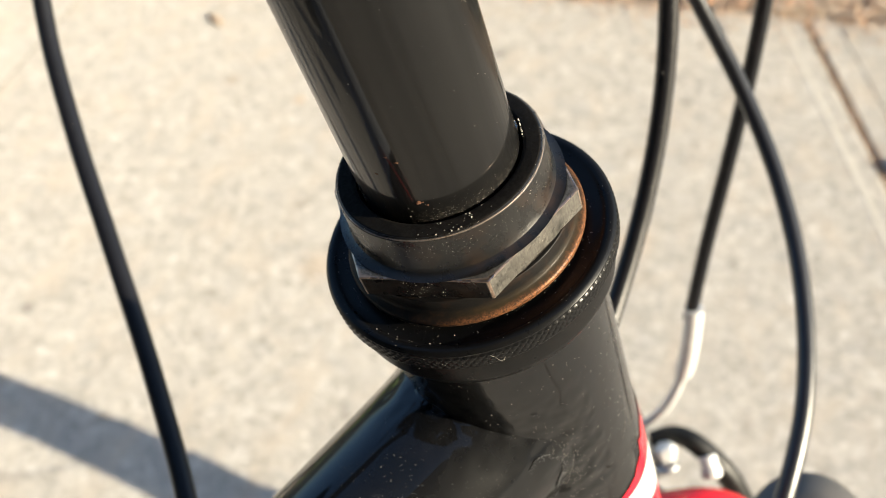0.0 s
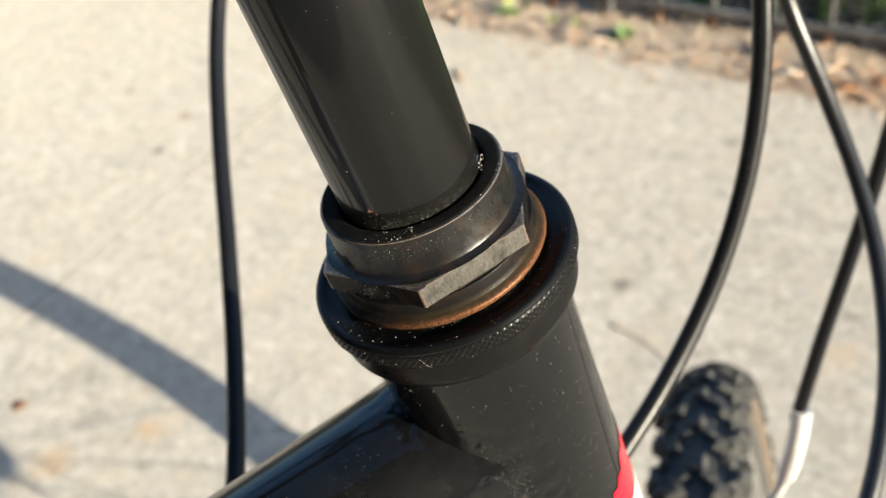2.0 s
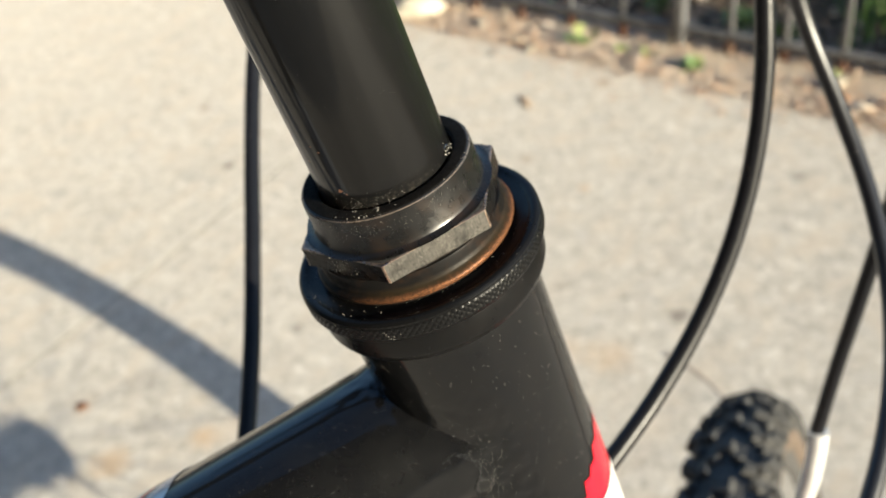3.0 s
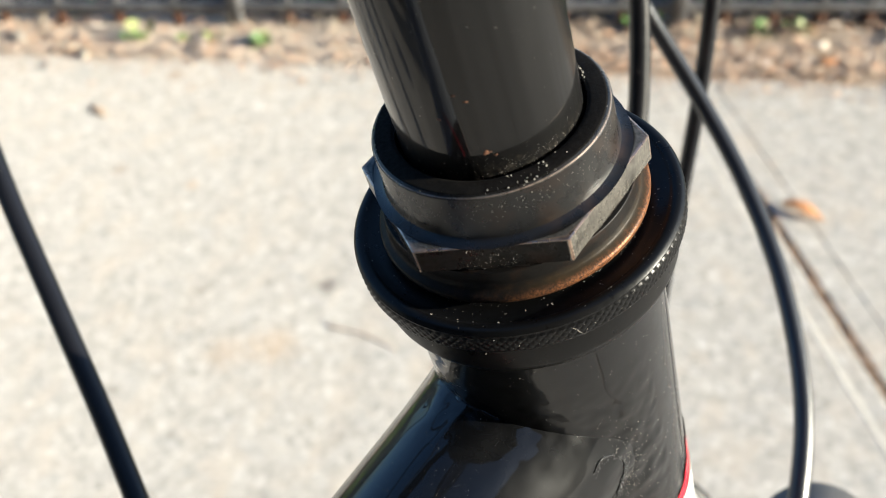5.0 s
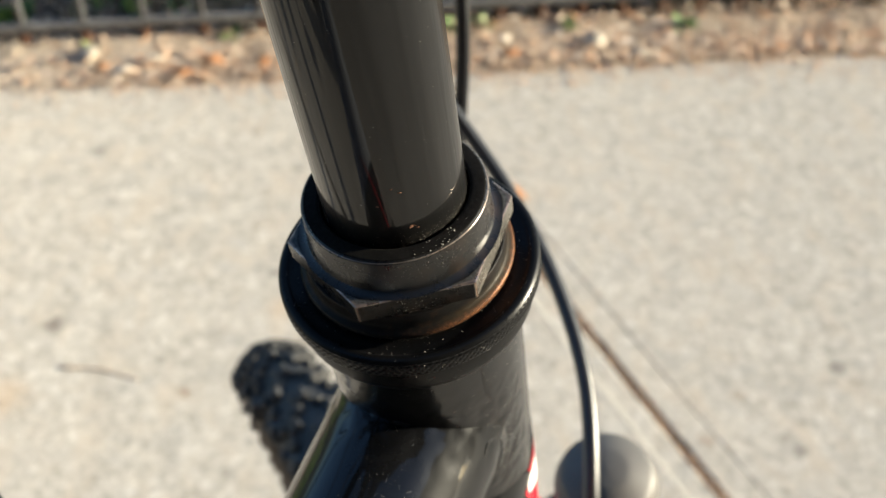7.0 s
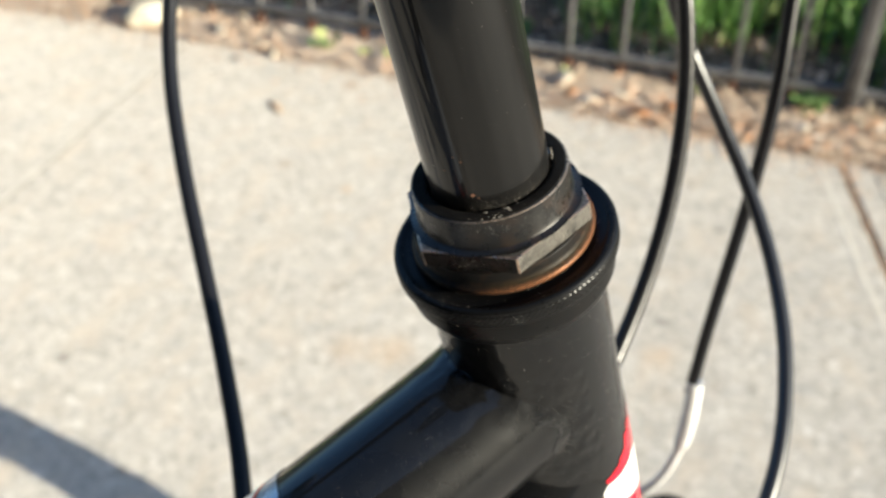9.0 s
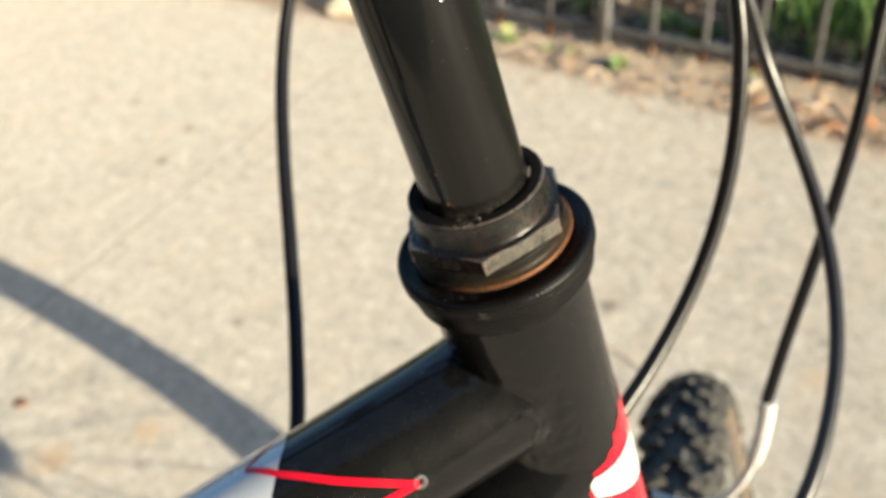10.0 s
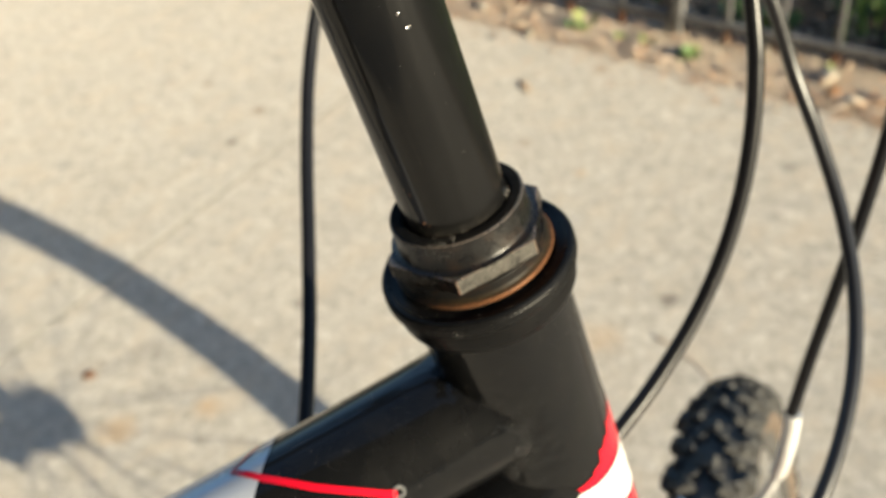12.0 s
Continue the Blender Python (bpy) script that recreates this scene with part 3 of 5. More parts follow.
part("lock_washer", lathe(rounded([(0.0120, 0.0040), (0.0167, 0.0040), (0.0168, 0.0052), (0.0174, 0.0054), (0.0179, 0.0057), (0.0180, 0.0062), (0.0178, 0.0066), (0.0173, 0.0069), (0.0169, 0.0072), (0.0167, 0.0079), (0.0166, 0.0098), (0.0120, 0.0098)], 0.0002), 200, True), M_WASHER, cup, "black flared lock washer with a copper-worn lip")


def locknut():
    """Hexagonal nut with chamfered corners, a round collar above and an open bore."""
    segs = 720
    corner, flat = 0.01845, 0.01845 * math.cos(math.pi / 6)
    turn = radians(-26.0)
    rows = [(0.0117, 0.0096, 0), (0.0160, 0.0096, 0), (flat * 1.005, 0.0098, 1), (0, 0.0102, 2), (0, 0.0105, 2), (0, 0.0108, 2), (0, 0.0120, 2), (0, 0.0131, 2), (0, 0.0135, 2), (0, 0.0137, 2), (0, 0.0138, 3), (0.0165, 0.01382, 0), (0.0157, 0.0140, 0), (0.0152, 0.0143, 0), (0.01497, 0.0149, 0), (0.01485, 0.0198, 0), (0.01483, 0.02015, 0), (0.0147, 0.0203, 0), (0.0145, 0.0204, 0), (0.0144, 0.0205, 0), (0.0123, 0.0205, 0), (0.0119, 0.0203, 0), (0.0117, 0.0198, 0), (0.0117, 0.0150, 0)]
    verts, faces, wear = [], [], []
    for r, z, kind in rows:
        for i in range(segs):
            a = 2 * math.pi * i / segs
            b = (a - turn + math.pi / 6) % (math.pi / 3) - math.pi / 6
            hexr = min(flat / math.cos(math.pi / 6 - abs(b)), corner * 0.997)
            rr = r
            if kind == 1:
                rr = min(hexr, flat * 1.02)
            elif kind == 2:
                rr = hexr
            elif kind == 3:
                rr = hexr - 0.0002
            verts.append((rr * math.cos(a), rr * math.sin(a), z))
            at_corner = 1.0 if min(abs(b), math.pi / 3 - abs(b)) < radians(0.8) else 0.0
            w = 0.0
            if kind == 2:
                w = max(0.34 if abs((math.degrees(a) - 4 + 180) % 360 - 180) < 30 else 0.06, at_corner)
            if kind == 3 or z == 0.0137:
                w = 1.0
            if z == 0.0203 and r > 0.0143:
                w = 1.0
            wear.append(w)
    n = len(rows)
    for k in range(n):
        for i in range(segs):
            j, m = (i + 1) % segs, (k + 1) % n
            faces.append((k * segs + i, k * segs + j, m * segs + j, m * segs + i))
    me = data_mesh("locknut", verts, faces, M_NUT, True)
    me.set_sharp_from_angle(angle=radians(22))
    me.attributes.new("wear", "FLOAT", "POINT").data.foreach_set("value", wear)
    return me


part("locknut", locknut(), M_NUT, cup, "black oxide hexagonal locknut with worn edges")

# grime caked on the top of the nut and in the groove of the ring
part("grime", lathe(rounded([(0.0119, 0.02035), (0.0123, 0.02058), (0.0142, 0.02058), (0.0144, 0.02046), (0.0140, 0.0200), (0.0122, 0.0200)], 0.0001), 160, True), M_GRIME, cup, "matt black grime on top of the nut")

# head tube
HT_R = 0.0181
bike_part("lower_headset_cup", lathe(rounded([(0.013, -0.1202), (0.0200, -0.1202), (0.0208, -0.126), (0.0196, -0.132), (0.013, -0.134)], 0.0008), 96, True), M_CUP)

# top tube: axis from the head tube backwards
TT_R = 0.0170
TD, TU, TL = Vector((0.03168, -0.99867, -0.04063)), Vector((0.08256, -0.03790, 0.99587)), Vector((-0.99608, -0.03490, 0.08125))
T0 = Vector((0, 0, -0.0362))


def tube_point(angle, s, r=TT_R):
    a = radians(angle)
    return T0 + TD * s + r * (math.cos(a) * TL + math.sin(a) * TU)


def tube_start(angle, r=TT_R, R=HT_R):
    """The distance along the top tube at which its line at that angle leaves the head tube."""
    q = tube_point(angle, 0, r)
    A, B, C = TD.x ** 2 + TD.y ** 2, q.x * TD.x + q.y * TD.y, q.x ** 2 + q.y ** 2 - R * R
    D = B * B - A * C
    return (-B + math.sqrt(D)) / A if D > 0 else -B / A


def fillet(ang):
    """Height of the fillet at the joint: fullest on the shoulders, nothing at the flanks."""
    off = abs((ang - 90 + 180) % 360 - 180)
    return 0.0001 + 0.0007 * math.sin(math.pi * min(1.0, max(0.0, (off - 15) / 68)))


def weld_wave(p, near):
    """Unevenness of the enamel over the weld, dying out a few millimetres away from it."""
    fade = math.exp(-(max(0.0, near) / 0.0078) ** 2)
    return fade * (0.00022 * noise.noise(p * 300) + 0.00010 * noise.noise(p * 700 + Vector((3, 1, 2))))


def head_tube():
    """A turned tube; its back is uneven where the top tube is welded on."""
    segs = 240
    zs = [-0.0056, -0.0059, -0.0063, -0.0070] + [-0.0070 - 0.00055 * i for i in range(1, 100)] + [-0.0700, -0.0900, -0.1196, -0.120]
    verts, faces = [], []
    for z in zs:
        base = HT_R - 0.0004 * max(0.0, (z + 0.0066) / 0.0010) ** 2 if z > -0.0066 else HT_R
        for i in range(segs):
            a = 2 * math.pi * i / segs
            p = Vector((base * math.cos(a), base * math.sin(a), z))
            q = p - T0
            if q.dot(TD) > 0 and -0.066 < z < -0.0065:
                near = (q - TD * q.dot(TD)).length - TT_R
                if near < 0.015:
                    p += Vector((math.cos(a), math.sin(a), 0)) * weld_wave(p, near)
            verts.append(p)
    rows = len(zs)
    for z in (-0.120, -0.0056):
        verts += [Vector((0.015 * math.cos(2 * math.pi * i / segs), 0.015 * math.sin(2 * math.pi * i / segs), z)) for i in range(segs)]
    for k in range(rows + 2):
        m = (k + 1) % (rows + 2)
        for i in range(segs):
            j = (i + 1) % segs
            faces.append((m * segs + i, m * segs + j, k * segs + j, k * segs + i))
    return data_mesh("head_tube", verts, faces, M_PAINT, True)


bike_part("head_tube", head_tube(), M_PAINT, "glossy black steel head tube")


def top_tube():
    segs, n = 240, 90
    verts, faces = [], []
    for k in range(n + 1):
        for i in range(segs):
            ang = 360 * i / segs
            s0 = tube_start(ang) - 0.002
            t = k / n
            s = s0 + (0.54 - s0) * t ** 2.4
            flare = fillet(ang) * math.exp(-max(0.0, s - s0 - 0.001) / 0.0046)
            p = tube_point(ang, s, TT_R + flare)
            verts.append(p + (p - T0 - TD * s).normalized() * weld_wave(p, s - s0 - 0.002))
    for k in range(n):
        for i in range(segs):
            j = (i + 1) % segs
            faces.append((k * segs + i, k * segs + j, (k + 1) * segs + j, (k + 1) * segs + i))
    faces.append(tuple(range(n * segs, (n + 1) * segs)))
    return data_mesh("top_tube", verts, faces, M_PAINT, True)


tube = bike_part("top_tube", top_tube(), M_PAINT, "glossy black top tube with dust and fine scratches")


def down_tube():
    d = Vector((0.024, -0.80, -0.60)).normalized()
    line = [Vector((0, 0, -0.061)) + d * (0.70 * i / 12) for i in range(13)]
    return sweep(line, 0.0185, 64)


bike_part("down_tube", down_tube(), M_PAINT, "glossy black down tube below the top tube")


def weld_bead():
    """A rippled painted bead round the joint of the two tubes."""
    line = []
    for i in range(241):
        ang = 360 * i / 240
        s = tube_start(ang)
        line.append(tube_point(ang, s + 0.0005 + 0.0006 * noise.noise((ang * 0.05, 2, 1)), TT_R + 0.0002 - 0.0006 * min(1.0, fillet(ang) / 0.0008)))
    bm = bmesh.new()
    segs = 12
    rings = []
    for i, c in enumerate(line[:-1]):
        t = (line[i + 1] - line[i - 1 if i else 239]).normalized()
        out = (c - (T0 + TD * (c - T0).dot(TD))).normalized() + Vector((c.x, c.y, 0)).normalized()
        u = (out - t * out.dot(t)).normalized()
        v = t.cross(u)
        lump = noise.noise((i * 0.11, 0, 0)) + 0.35 * noise.noise((i * 0.4, 5, 0))
        r = 0.00080 * (1.0 - 0.4 * min(1.0, fillet(360 * i / 240) / 0.0008)) + 0.00018 * lump
        rings.append([bm.verts.new(c - u * 0.0010 + r * (math.cos(2 * math.pi * k / segs) * u + math.sin(2 * math.pi * k / segs) * v)) for k in range(segs)])
    for a, b in zip(rings, rings[1:] + rings[:1]):
        for k in range(segs):
            j = (k + 1) % segs
            bm.faces.new((a[k], a[j], b[j], b[k]))
    return bm


bike_part("weld_bead", weld_bead(), M_PAINT, "lumpy painted weld bead")


# decals: thin films wrapped round the tubes
def wrap(point, outline, lift, mat, name, parent, steps=10):
    """A film whose outline is a strip between two rows of (angle, height) pairs."""
    verts, faces = [], []
    lower, upper = outline
    n = len(lower)
    for (a0, h0), (a1, h1) in zip(lower, upper):
        for k in range(steps + 1):
            t = k / steps
            verts.append(point(a0 + (a1 - a0) * t, h0 + (h1 - h0) * t, lift))
    for i in range(n - 1):
        for k in range(steps):
            q = i * (steps + 1) + k
            faces.append((q, q + 1, q + steps + 2, q + steps + 1))
    ob = part(name, data_mesh(name, verts, faces, mat, True), mat, parent)
    if parent is bicycle:
        ob.location = -BASE
    return ob


def head_point(angle, z, lift):
    a = radians(angle)
    return ((HT_R + lift) * math.cos(a), (HT_R + lift) * math.sin(a), z)


def lerp_rows(pairs, n):
    out = []
    for i in range(n):
        t = i / (n - 1) * (len(pairs) - 1)
        k = min(int(t), len(pairs) - 2)
        f = t - k
        out.append(tuple(a + (b - a) * f for a, b in zip(pairs[k], pairs[k + 1])))
    return out


head_tube = bpy.data.objects["head_tube"]
TORN = ((-8, -0.0612), (5, -0.0604), (17, -0.0596), (20, -0.0582), (28, -0.0577), (30, -0.0540), (36, -0.0546), (40, -0.0528), (46, -0.0530), (49, -0.0500), (56, -0.0506), (62, -0.0492), (70, -0.0490), (90, -0.0472))
up_edge = [(a, z) for a, z in (tuple(np.interp(a, [p[0] for p in TORN], [q[k] for q in TORN]) for k in (0, 1)) for a in np.linspace(-8, 90, 99))]
low_edge = lerp_rows([(-8, -0.0614), (-5.5, -0.068), (5, -0.080), (20, -0.086), (34, -0.094), (50, -0.101), (70, -0.106), (90, -0.110)], 99)
wrap(head_point, (up_edge, low_edge), 0.0002, M_RED, "red_decal", head_tube)
w_up = lerp_rows([(-3.5, -0.0622), (8, -0.0628), (20, -0.0633), (31, -0.0635), (44, -0.0637), (58, -0.0638), (90, -0.0640)], 40)
w_low = lerp_rows([(-1.5, -0.0690), (11, -0.0719), (25, -0.0748), (37, -0.0772), (50, -0.0792), (68, -0.0812), (90, -0.083)], 40)
wrap(head_point, (w_up, w_low), 0.00035, M_WHITE, "white_decal", head_tube)


def tt_point(angle, s, lift):
    return tube_point(angle, s, TT_R + lift)


s_near = lerp_rows([(20, 0.0545), (53, 0.0588), (73, 0.0606), (94, 0.0645), (108, 0.0676), (120, 0.0703), (150, 0.078)], 40)
s_far = [(a, 0.16) for a, _ in s_near]
wrap(tt_point, (s_near, s_far), 0.0002, M_SILVER, "silver_decal", tube)


def stripe(rows, w, name="red_stripe"):
    """A stripe of constant width along a line of (angle, distance) pairs."""
    rows = lerp_rows(rows, 50)
    lo, hi = [], []
    for i, (a, s) in enumerate(rows):
        a2, s2 = rows[min(i + 1, 49)]
        a1, s1 = rows[max(i - 1, 0)]
        dx, dy = radians(a2 - a1) * TT_R, s2 - s1
        k = math.hypot(dx, dy)
        ox, oy = -dy / k * w / 2, dx / k * w / 2
        lo.append((a - math.degrees(ox / TT_R), s - oy))
        hi.append((a + math.degrees(ox / TT_R), s + oy))
    wrap(tt_point, (lo, hi), 0.00035, M_RED, name, tube, 3)


stripe([(74, 0.0706), (98, 0.0638), (124, 0.0542), (142, 0.0463), (159, 0.0390)], 0.0016)
stripe([(74, 0.0708), (68, 0.0675), (57, 0.0642), (44, 0.0612)], 0.0011)
stripe([(159, 0.0390), (157, 0.0457), (155, 0.0519), (156, 0.062), (160, 0.078)], 0.0016)
bm = bmesh.new()
for k in range(10):
    a = k * 0.7
    q = tube_point(159 + 4.5 * math.cos(a), 0.0385 + 0.0013 * math.sin(a), TT_R)
    bmesh.ops.create_icosphere(bm, subdivisions=1, radius=0.0005, matrix=Matrix.Translation(q))
part("paint_chip", bm, M_BRUSHED, tube, "bare silvery paint chip")

# cables
CABLES = {}
CABLES["shift_cable"] = [(-0.215, 0.085, 1.085), (-0.212, 0.19, 1.082), (-0.185, 0.235, 1.02), (-0.1715, 0.165, 0.952)] + [tuple(v) for v in bezier([(-0.1626, 0.1261, 0.9115), (-0.1571, 0.1007, 0.8824), (-0.1314, 0.0737, 0.8614), (-0.0994, 0.0401, 0.8404), (-0.0756, 0.0052, 0.8265)], 6)] + [(-0.052, -0.035, 0.812), (-0.045, -0.09, 0.80)]
CABLES["rear_brake_cable"] = [(0.085, 0.150, 1.085), (0.0, 0.175, 1.075), (-0.034, 0.156, 1.03), (-0.0155, 0.1475, 0.985), (-0.0052, 0.1415, 0.955)] + [tuple(v) for v in bezier([(-0.0014, 0.1394, 0.9357), (-0.0019, 0.1367, 0.9522), (0.0169, 0.1316, 0.9012), (0.0145, 0.122, 0.8544), (0.0039, 0.0665, 0.8282)], 12)[3:]] + [(-0.006, 0.020, 0.806), (-0.017, -0.03, 0.782)]
CABLES["gear_cable"] = [(-0.165, 0.06, 1.09), (-0.125, 0.13, 1.088), (-0.075, 0.165, 1.03), (-0.032, 0.174, 0.962)] + [tuple(v) for v in bezier([(-0.0114, 0.1817, 0.9193), (0.0035, 0.1931, 0.8645), (0.0451, 0.1792, 0.835), (0.0693, 0.1087, 0.8185), (0.0548, 0.0587, 0.7882)], 8)] + [(0.049, 0.036, 0.768), (0.036, 0.004, 0.742), (0.012, -0.03, 0.72)]
CABLES["front_brake_cable"] = [(0.105, 0.165, 1.085), (0.062, 0.245, 1.085), (0.028, 0.245, 1.02), (0.029, 0.220, 0.955)] + [tuple(v) for v in bezier([(0.0306, 0.2024, 0.9084), (0.0369, 0.1788, 0.8545), (0.0272, 0.1763, 0.801), (0.0258, 0.1638, 0.7489)], 6)]
for name, pts in CABLES.items():
    bike_part(name, sweep(spline([to_head(p) for p in pts], 14), 0.0025, 20), M_GLOSSCABLE if name == "gear_cable" else M_CABLE, "black plastic-sheathed cable")
nood = bezier([to_head(p) for p in ((0.0268, 0.1646, 0.7537), (0.0295, 0.1605, 0.7168), (0.0257, 0.1475, 0.6851), (-0.0147, 0.1580, 0.6735))], 40)
bike_part("brake_noodle", sweep(nood, lambda t: 0.0034 if t < 0.30 else 0.0034 - 0.0014 * min(1, (t - 0.30) / 0.03), 24), M_SATIN, "bent nickel brake cable guide")

# fork
LEG_F, LEG_S = 0.0144, 0.0562
crown = bmesh.new()
box(crown, (-0.064, -0.016, -0.206), (0.064, 0.030, -0.180), 0.007)
moved(crown, Matrix((RT, FW, UP)).transposed().to_4x4())
bike_part("fork_crown", crown, M_PLASTIC, "black fork crown")
bike_part("steerer", lathe(rounded([(0.0, -0.19), (0.0150, -0.19), (0.0165, -0.150), (0.0150, -0.133), (0.0, -0.133)], 0.001), 64), M_PLASTIC)
for side in (-1, 1):
    at = Matrix.Translation(RT * (LEG_S * side) + FW * LEG_F)
    bike_part("stanchion", moved(lathe(rounded([(0.0, -0.31), (0.0127, -0.31), (0.0127, -0.182), (0.0, -0.182)], 0.001), 48), at), M_BRUSHED)
    bike_part("leg_cap", moved(lathe(rounded([(0.0, -0.185), (0.0162, -0.185), (0.0172, -0.178), (0.0170, -0.1655), (0.0148, -0.1590), (0.007, -0.1556), (0.0, -0.1550)], 0.0016), 64), at), M_CAP, "round sun-bleached black fork leg cap")
    bike_part("fork_leg", moved(lathe(rounded([(0.0, -0.612), (0.016, -0.612), (0.0185, -0.57), (0.0190, -0.30), (0.0180, -0.285), (0.0130, -0.283), (0.0, -0.283)], 0.002), 48), at), M_REDPAINT, "red lower fork leg")
    drop = bmesh.new()
    box(drop, (LEG_S * side - 0.006, LEG_F - 0.01, -0.622), (LEG_S * side + 0.006, 0.070, -0.592), 0.003)
    bike_part("dropout", moved(drop, Matrix((RT, FW, UP)).transposed().to_4x4()), M_REDPAINT)
SF = Matrix((RT, FW, UP)).transposed().to_4x4()
# arch that ties the lower legs over the tyre
arch = sweep(spline([(-0.056, 0.026, -0.325), (-0.055, 0.045, -0.285), (-0.044, 0.060, -0.252), (-0.018, 0.063, -0.243), (0.018, 0.063, -0.243), (0.044, 0.060, -0.252), (0.055, 0.045, -0.285), (0.056, 0.026, -0.325)], 10), 0.0105, 20)
bike_part("fork_arch", moved(arch, SF), M_REDPAINT, "red arch of the lower fork legs")
# linear-pull brake arms with their bolts and the cable link
for side in (-1, 1):
    arm = sweep(spline([(side * x, y, z) for x, y, z in ((0.054, 0.060, -0.335), (0.056, 0.072, -0.300), (0.051, 0.082, -0.266), (0.042, 0.092, -0.250), (0.034, 0.098, -0.247), (0.024, 0.0985, -0.247))], 10), lambda t: 0.0056 - 0.0022 * t, 16)
    arm_ob = bike_part("brake_arm", moved(arm, SF), M_ARM, "black linear-pull brake arm")
    bolt = lathe(rounded([(0.0, -0.005), (0.0036, -0.005), (0.0036, 0.0), (0.0042, 0.0), (0.0042, 0.003), (0.0030, 0.0040), (0.0, 0.0042)], 0.0005), 24)
    part("bolt", moved(bolt, SF @ basis(Vector((side * 0.0435, 0.0835, -0.253)), Vector((1, 0, 0)), Vector((0, 0.6, -0.8)), Vector((0, 0.8, 0.6)) * -1)), M_SATIN, arm_ob)
    nut = lathe(rounded([(0.0, -0.004), (0.0052, -0.004), (0.0052, 0.002), (0.0030, 0.004), (0.0, 0.0042)], 0.0005), 6)
    part("pad_nut", moved(nut, SF @ pose(side * 0.040, 0.078, -0.272, 30, 0, 0)), M_CREAM, arm_ob, "pale pad post")
    clamp = lathe(rounded([(0.0, -0.006), (0.0034, -0.006), (0.0034, -0.001), (0.0044, -0.001), (0.0044, 0.0025), (0.0032, 0.0036), (0.0, 0.0036)], 0.0004), 6)
    part("clamp_bolt", moved(clamp, SF @ pose(side * 0.0285, 0.0905, -0.2455, -35, 0, 0)), M_SATIN, arm_ob)
    part("clamp_washer", moved(torus(0.0040, 0.0012, 32, 8), SF @ pose(side * 0.0275, 0.0860, -0.2480, -35, 0, 0)), M_BRUSHED, arm_ob)
boot = sweep(spline([(0.024, 0.0925, -0.250), (0.013, 0.0955, -0.254), (0.000, 0.0990, -0.258), (-0.016, 0.0985, -0.258)], 8), lambda t: 0.0046 + 0.0008 * math.sin(9 * math.pi * t), 16)
bike_part("cable_boot", moved(boot, SF), M_CREAM, "cream rubber boot over the brake cable")

# front wheel
WH = basis(HUB, FW, UP, FW.cross(UP))


CARC = 0.0205
RC = WHEEL_R - 0.0055 - CARC
tyre = bike_part("tyre", moved(torus(RC, CARC, 160, 28, 1.08), WH), M_RUBBER, "black knobbly off-road tyre, dusty")


def block(lx, ly, h):
    bm = bmesh.new()
    vs = bmesh.ops.create_cube(bm, size=1)["verts"]
    for v in vs:
        top = v.co.z > 0
        v.co = Vector((v.co.x * lx * (0.82 if top else 1), v.co.y * ly * (0.82 if top else 1), (h if top else -0.003)))
    bmesh.ops.bevel(bm, geom=[e for e in bm.edges if all(v.co.z > 0 for v in e.verts)], offset=0.0012, segments=1, affect="EDGES")
    return mesh_of(bm, "tread_block", M_BLOCK, False)


KNOBS = {0: block(0.014, 0.012, 0.0048), 1: block(0.013, 0.010, 0.0050), 2: block(0.015, 0.010, 0.0064)}
rng = random.Random(3)
for i in range(56):
    for row, (phi, kind, shift) in enumerate(((0, 0, 0), (27, 1, 0.5), (-27, 1, 0.5), (57, 2, 0.1), (-57, 2, 0.1))):
        t, ph = 2 * math.pi * (i + shift) / 56, radians(phi + rng.uniform(-3, 3))
        er, et = Vector((math.cos(t), math.sin(t), 0)), Vector((-math.sin(t), math.cos(t), 0))
        out = er * math.cos(ph) + Vector((0, 0, 1)) * math.sin(ph)
        c = er * RC + CARC * (er * math.cos(ph) + Vector((0, 0, 1.08)) * math.sin(ph))
        ob = part("tread_block", KNOBS[kind], M_BLOCK, tyre)
        ob.matrix_local = WH @ basis(c, et, out.cross(et), out) @ pose(0, 0, 0, 0, 0, rng.uniform(-22, 22)) @ Matrix.Diagonal((rng.uniform(0.75, 1.1), rng.uniform(0.75, 1.15), rng.uniform(0.7, 1.1), 1))
lugs = bmesh.new()
for i in range(56):
    for phi, shift in ((14, 0.28), (-14, 0.28), (41, 0.8), (-41, 0.8), (44, 0.35), (-44, 0.35), (71, 0.6), (-71, 0.6)):
        t, ph = 2 * math.pi * (i + shift) / 56, radians(phi)
        er = Vector((math.cos(t), math.sin(t), 0))
        c = er * RC + CARC * (er * math.cos(ph) + Vector((0, 0, 1.08)) * math.sin(ph))
        ring = [Vector((math.cos(k * 1.2566), math.sin(k * 1.2566))) * rng.uniform(0.0036, 0.0056) for k in range(5)]
        out = er * math.cos(ph) + Vector((0, 0, 1)) * math.sin(ph)
        et = Vector((-math.sin(t), math.cos(t), 0))
        ev = out.cross(et)
        low = [lugs.verts.new(WH @ (c + et * q.x + ev * q.y - out * 0.002)) for q in ring]
        top = [lugs.verts.new(WH @ (c + et * q.x * 0.75 + ev * q.y * 0.75 + out * 0.0040)) for q in ring]
        lugs.faces.new(top)
        for k in range(5):
            lugs.faces.new((low[k], low[(k + 1) % 5], top[(k + 1) % 5], top[k]))
ob = part("tread_filler", lugs, M_BLOCK, tyre, "small worn lugs between the tread blocks", smooth=False)
ob["kind"] = "stuff"
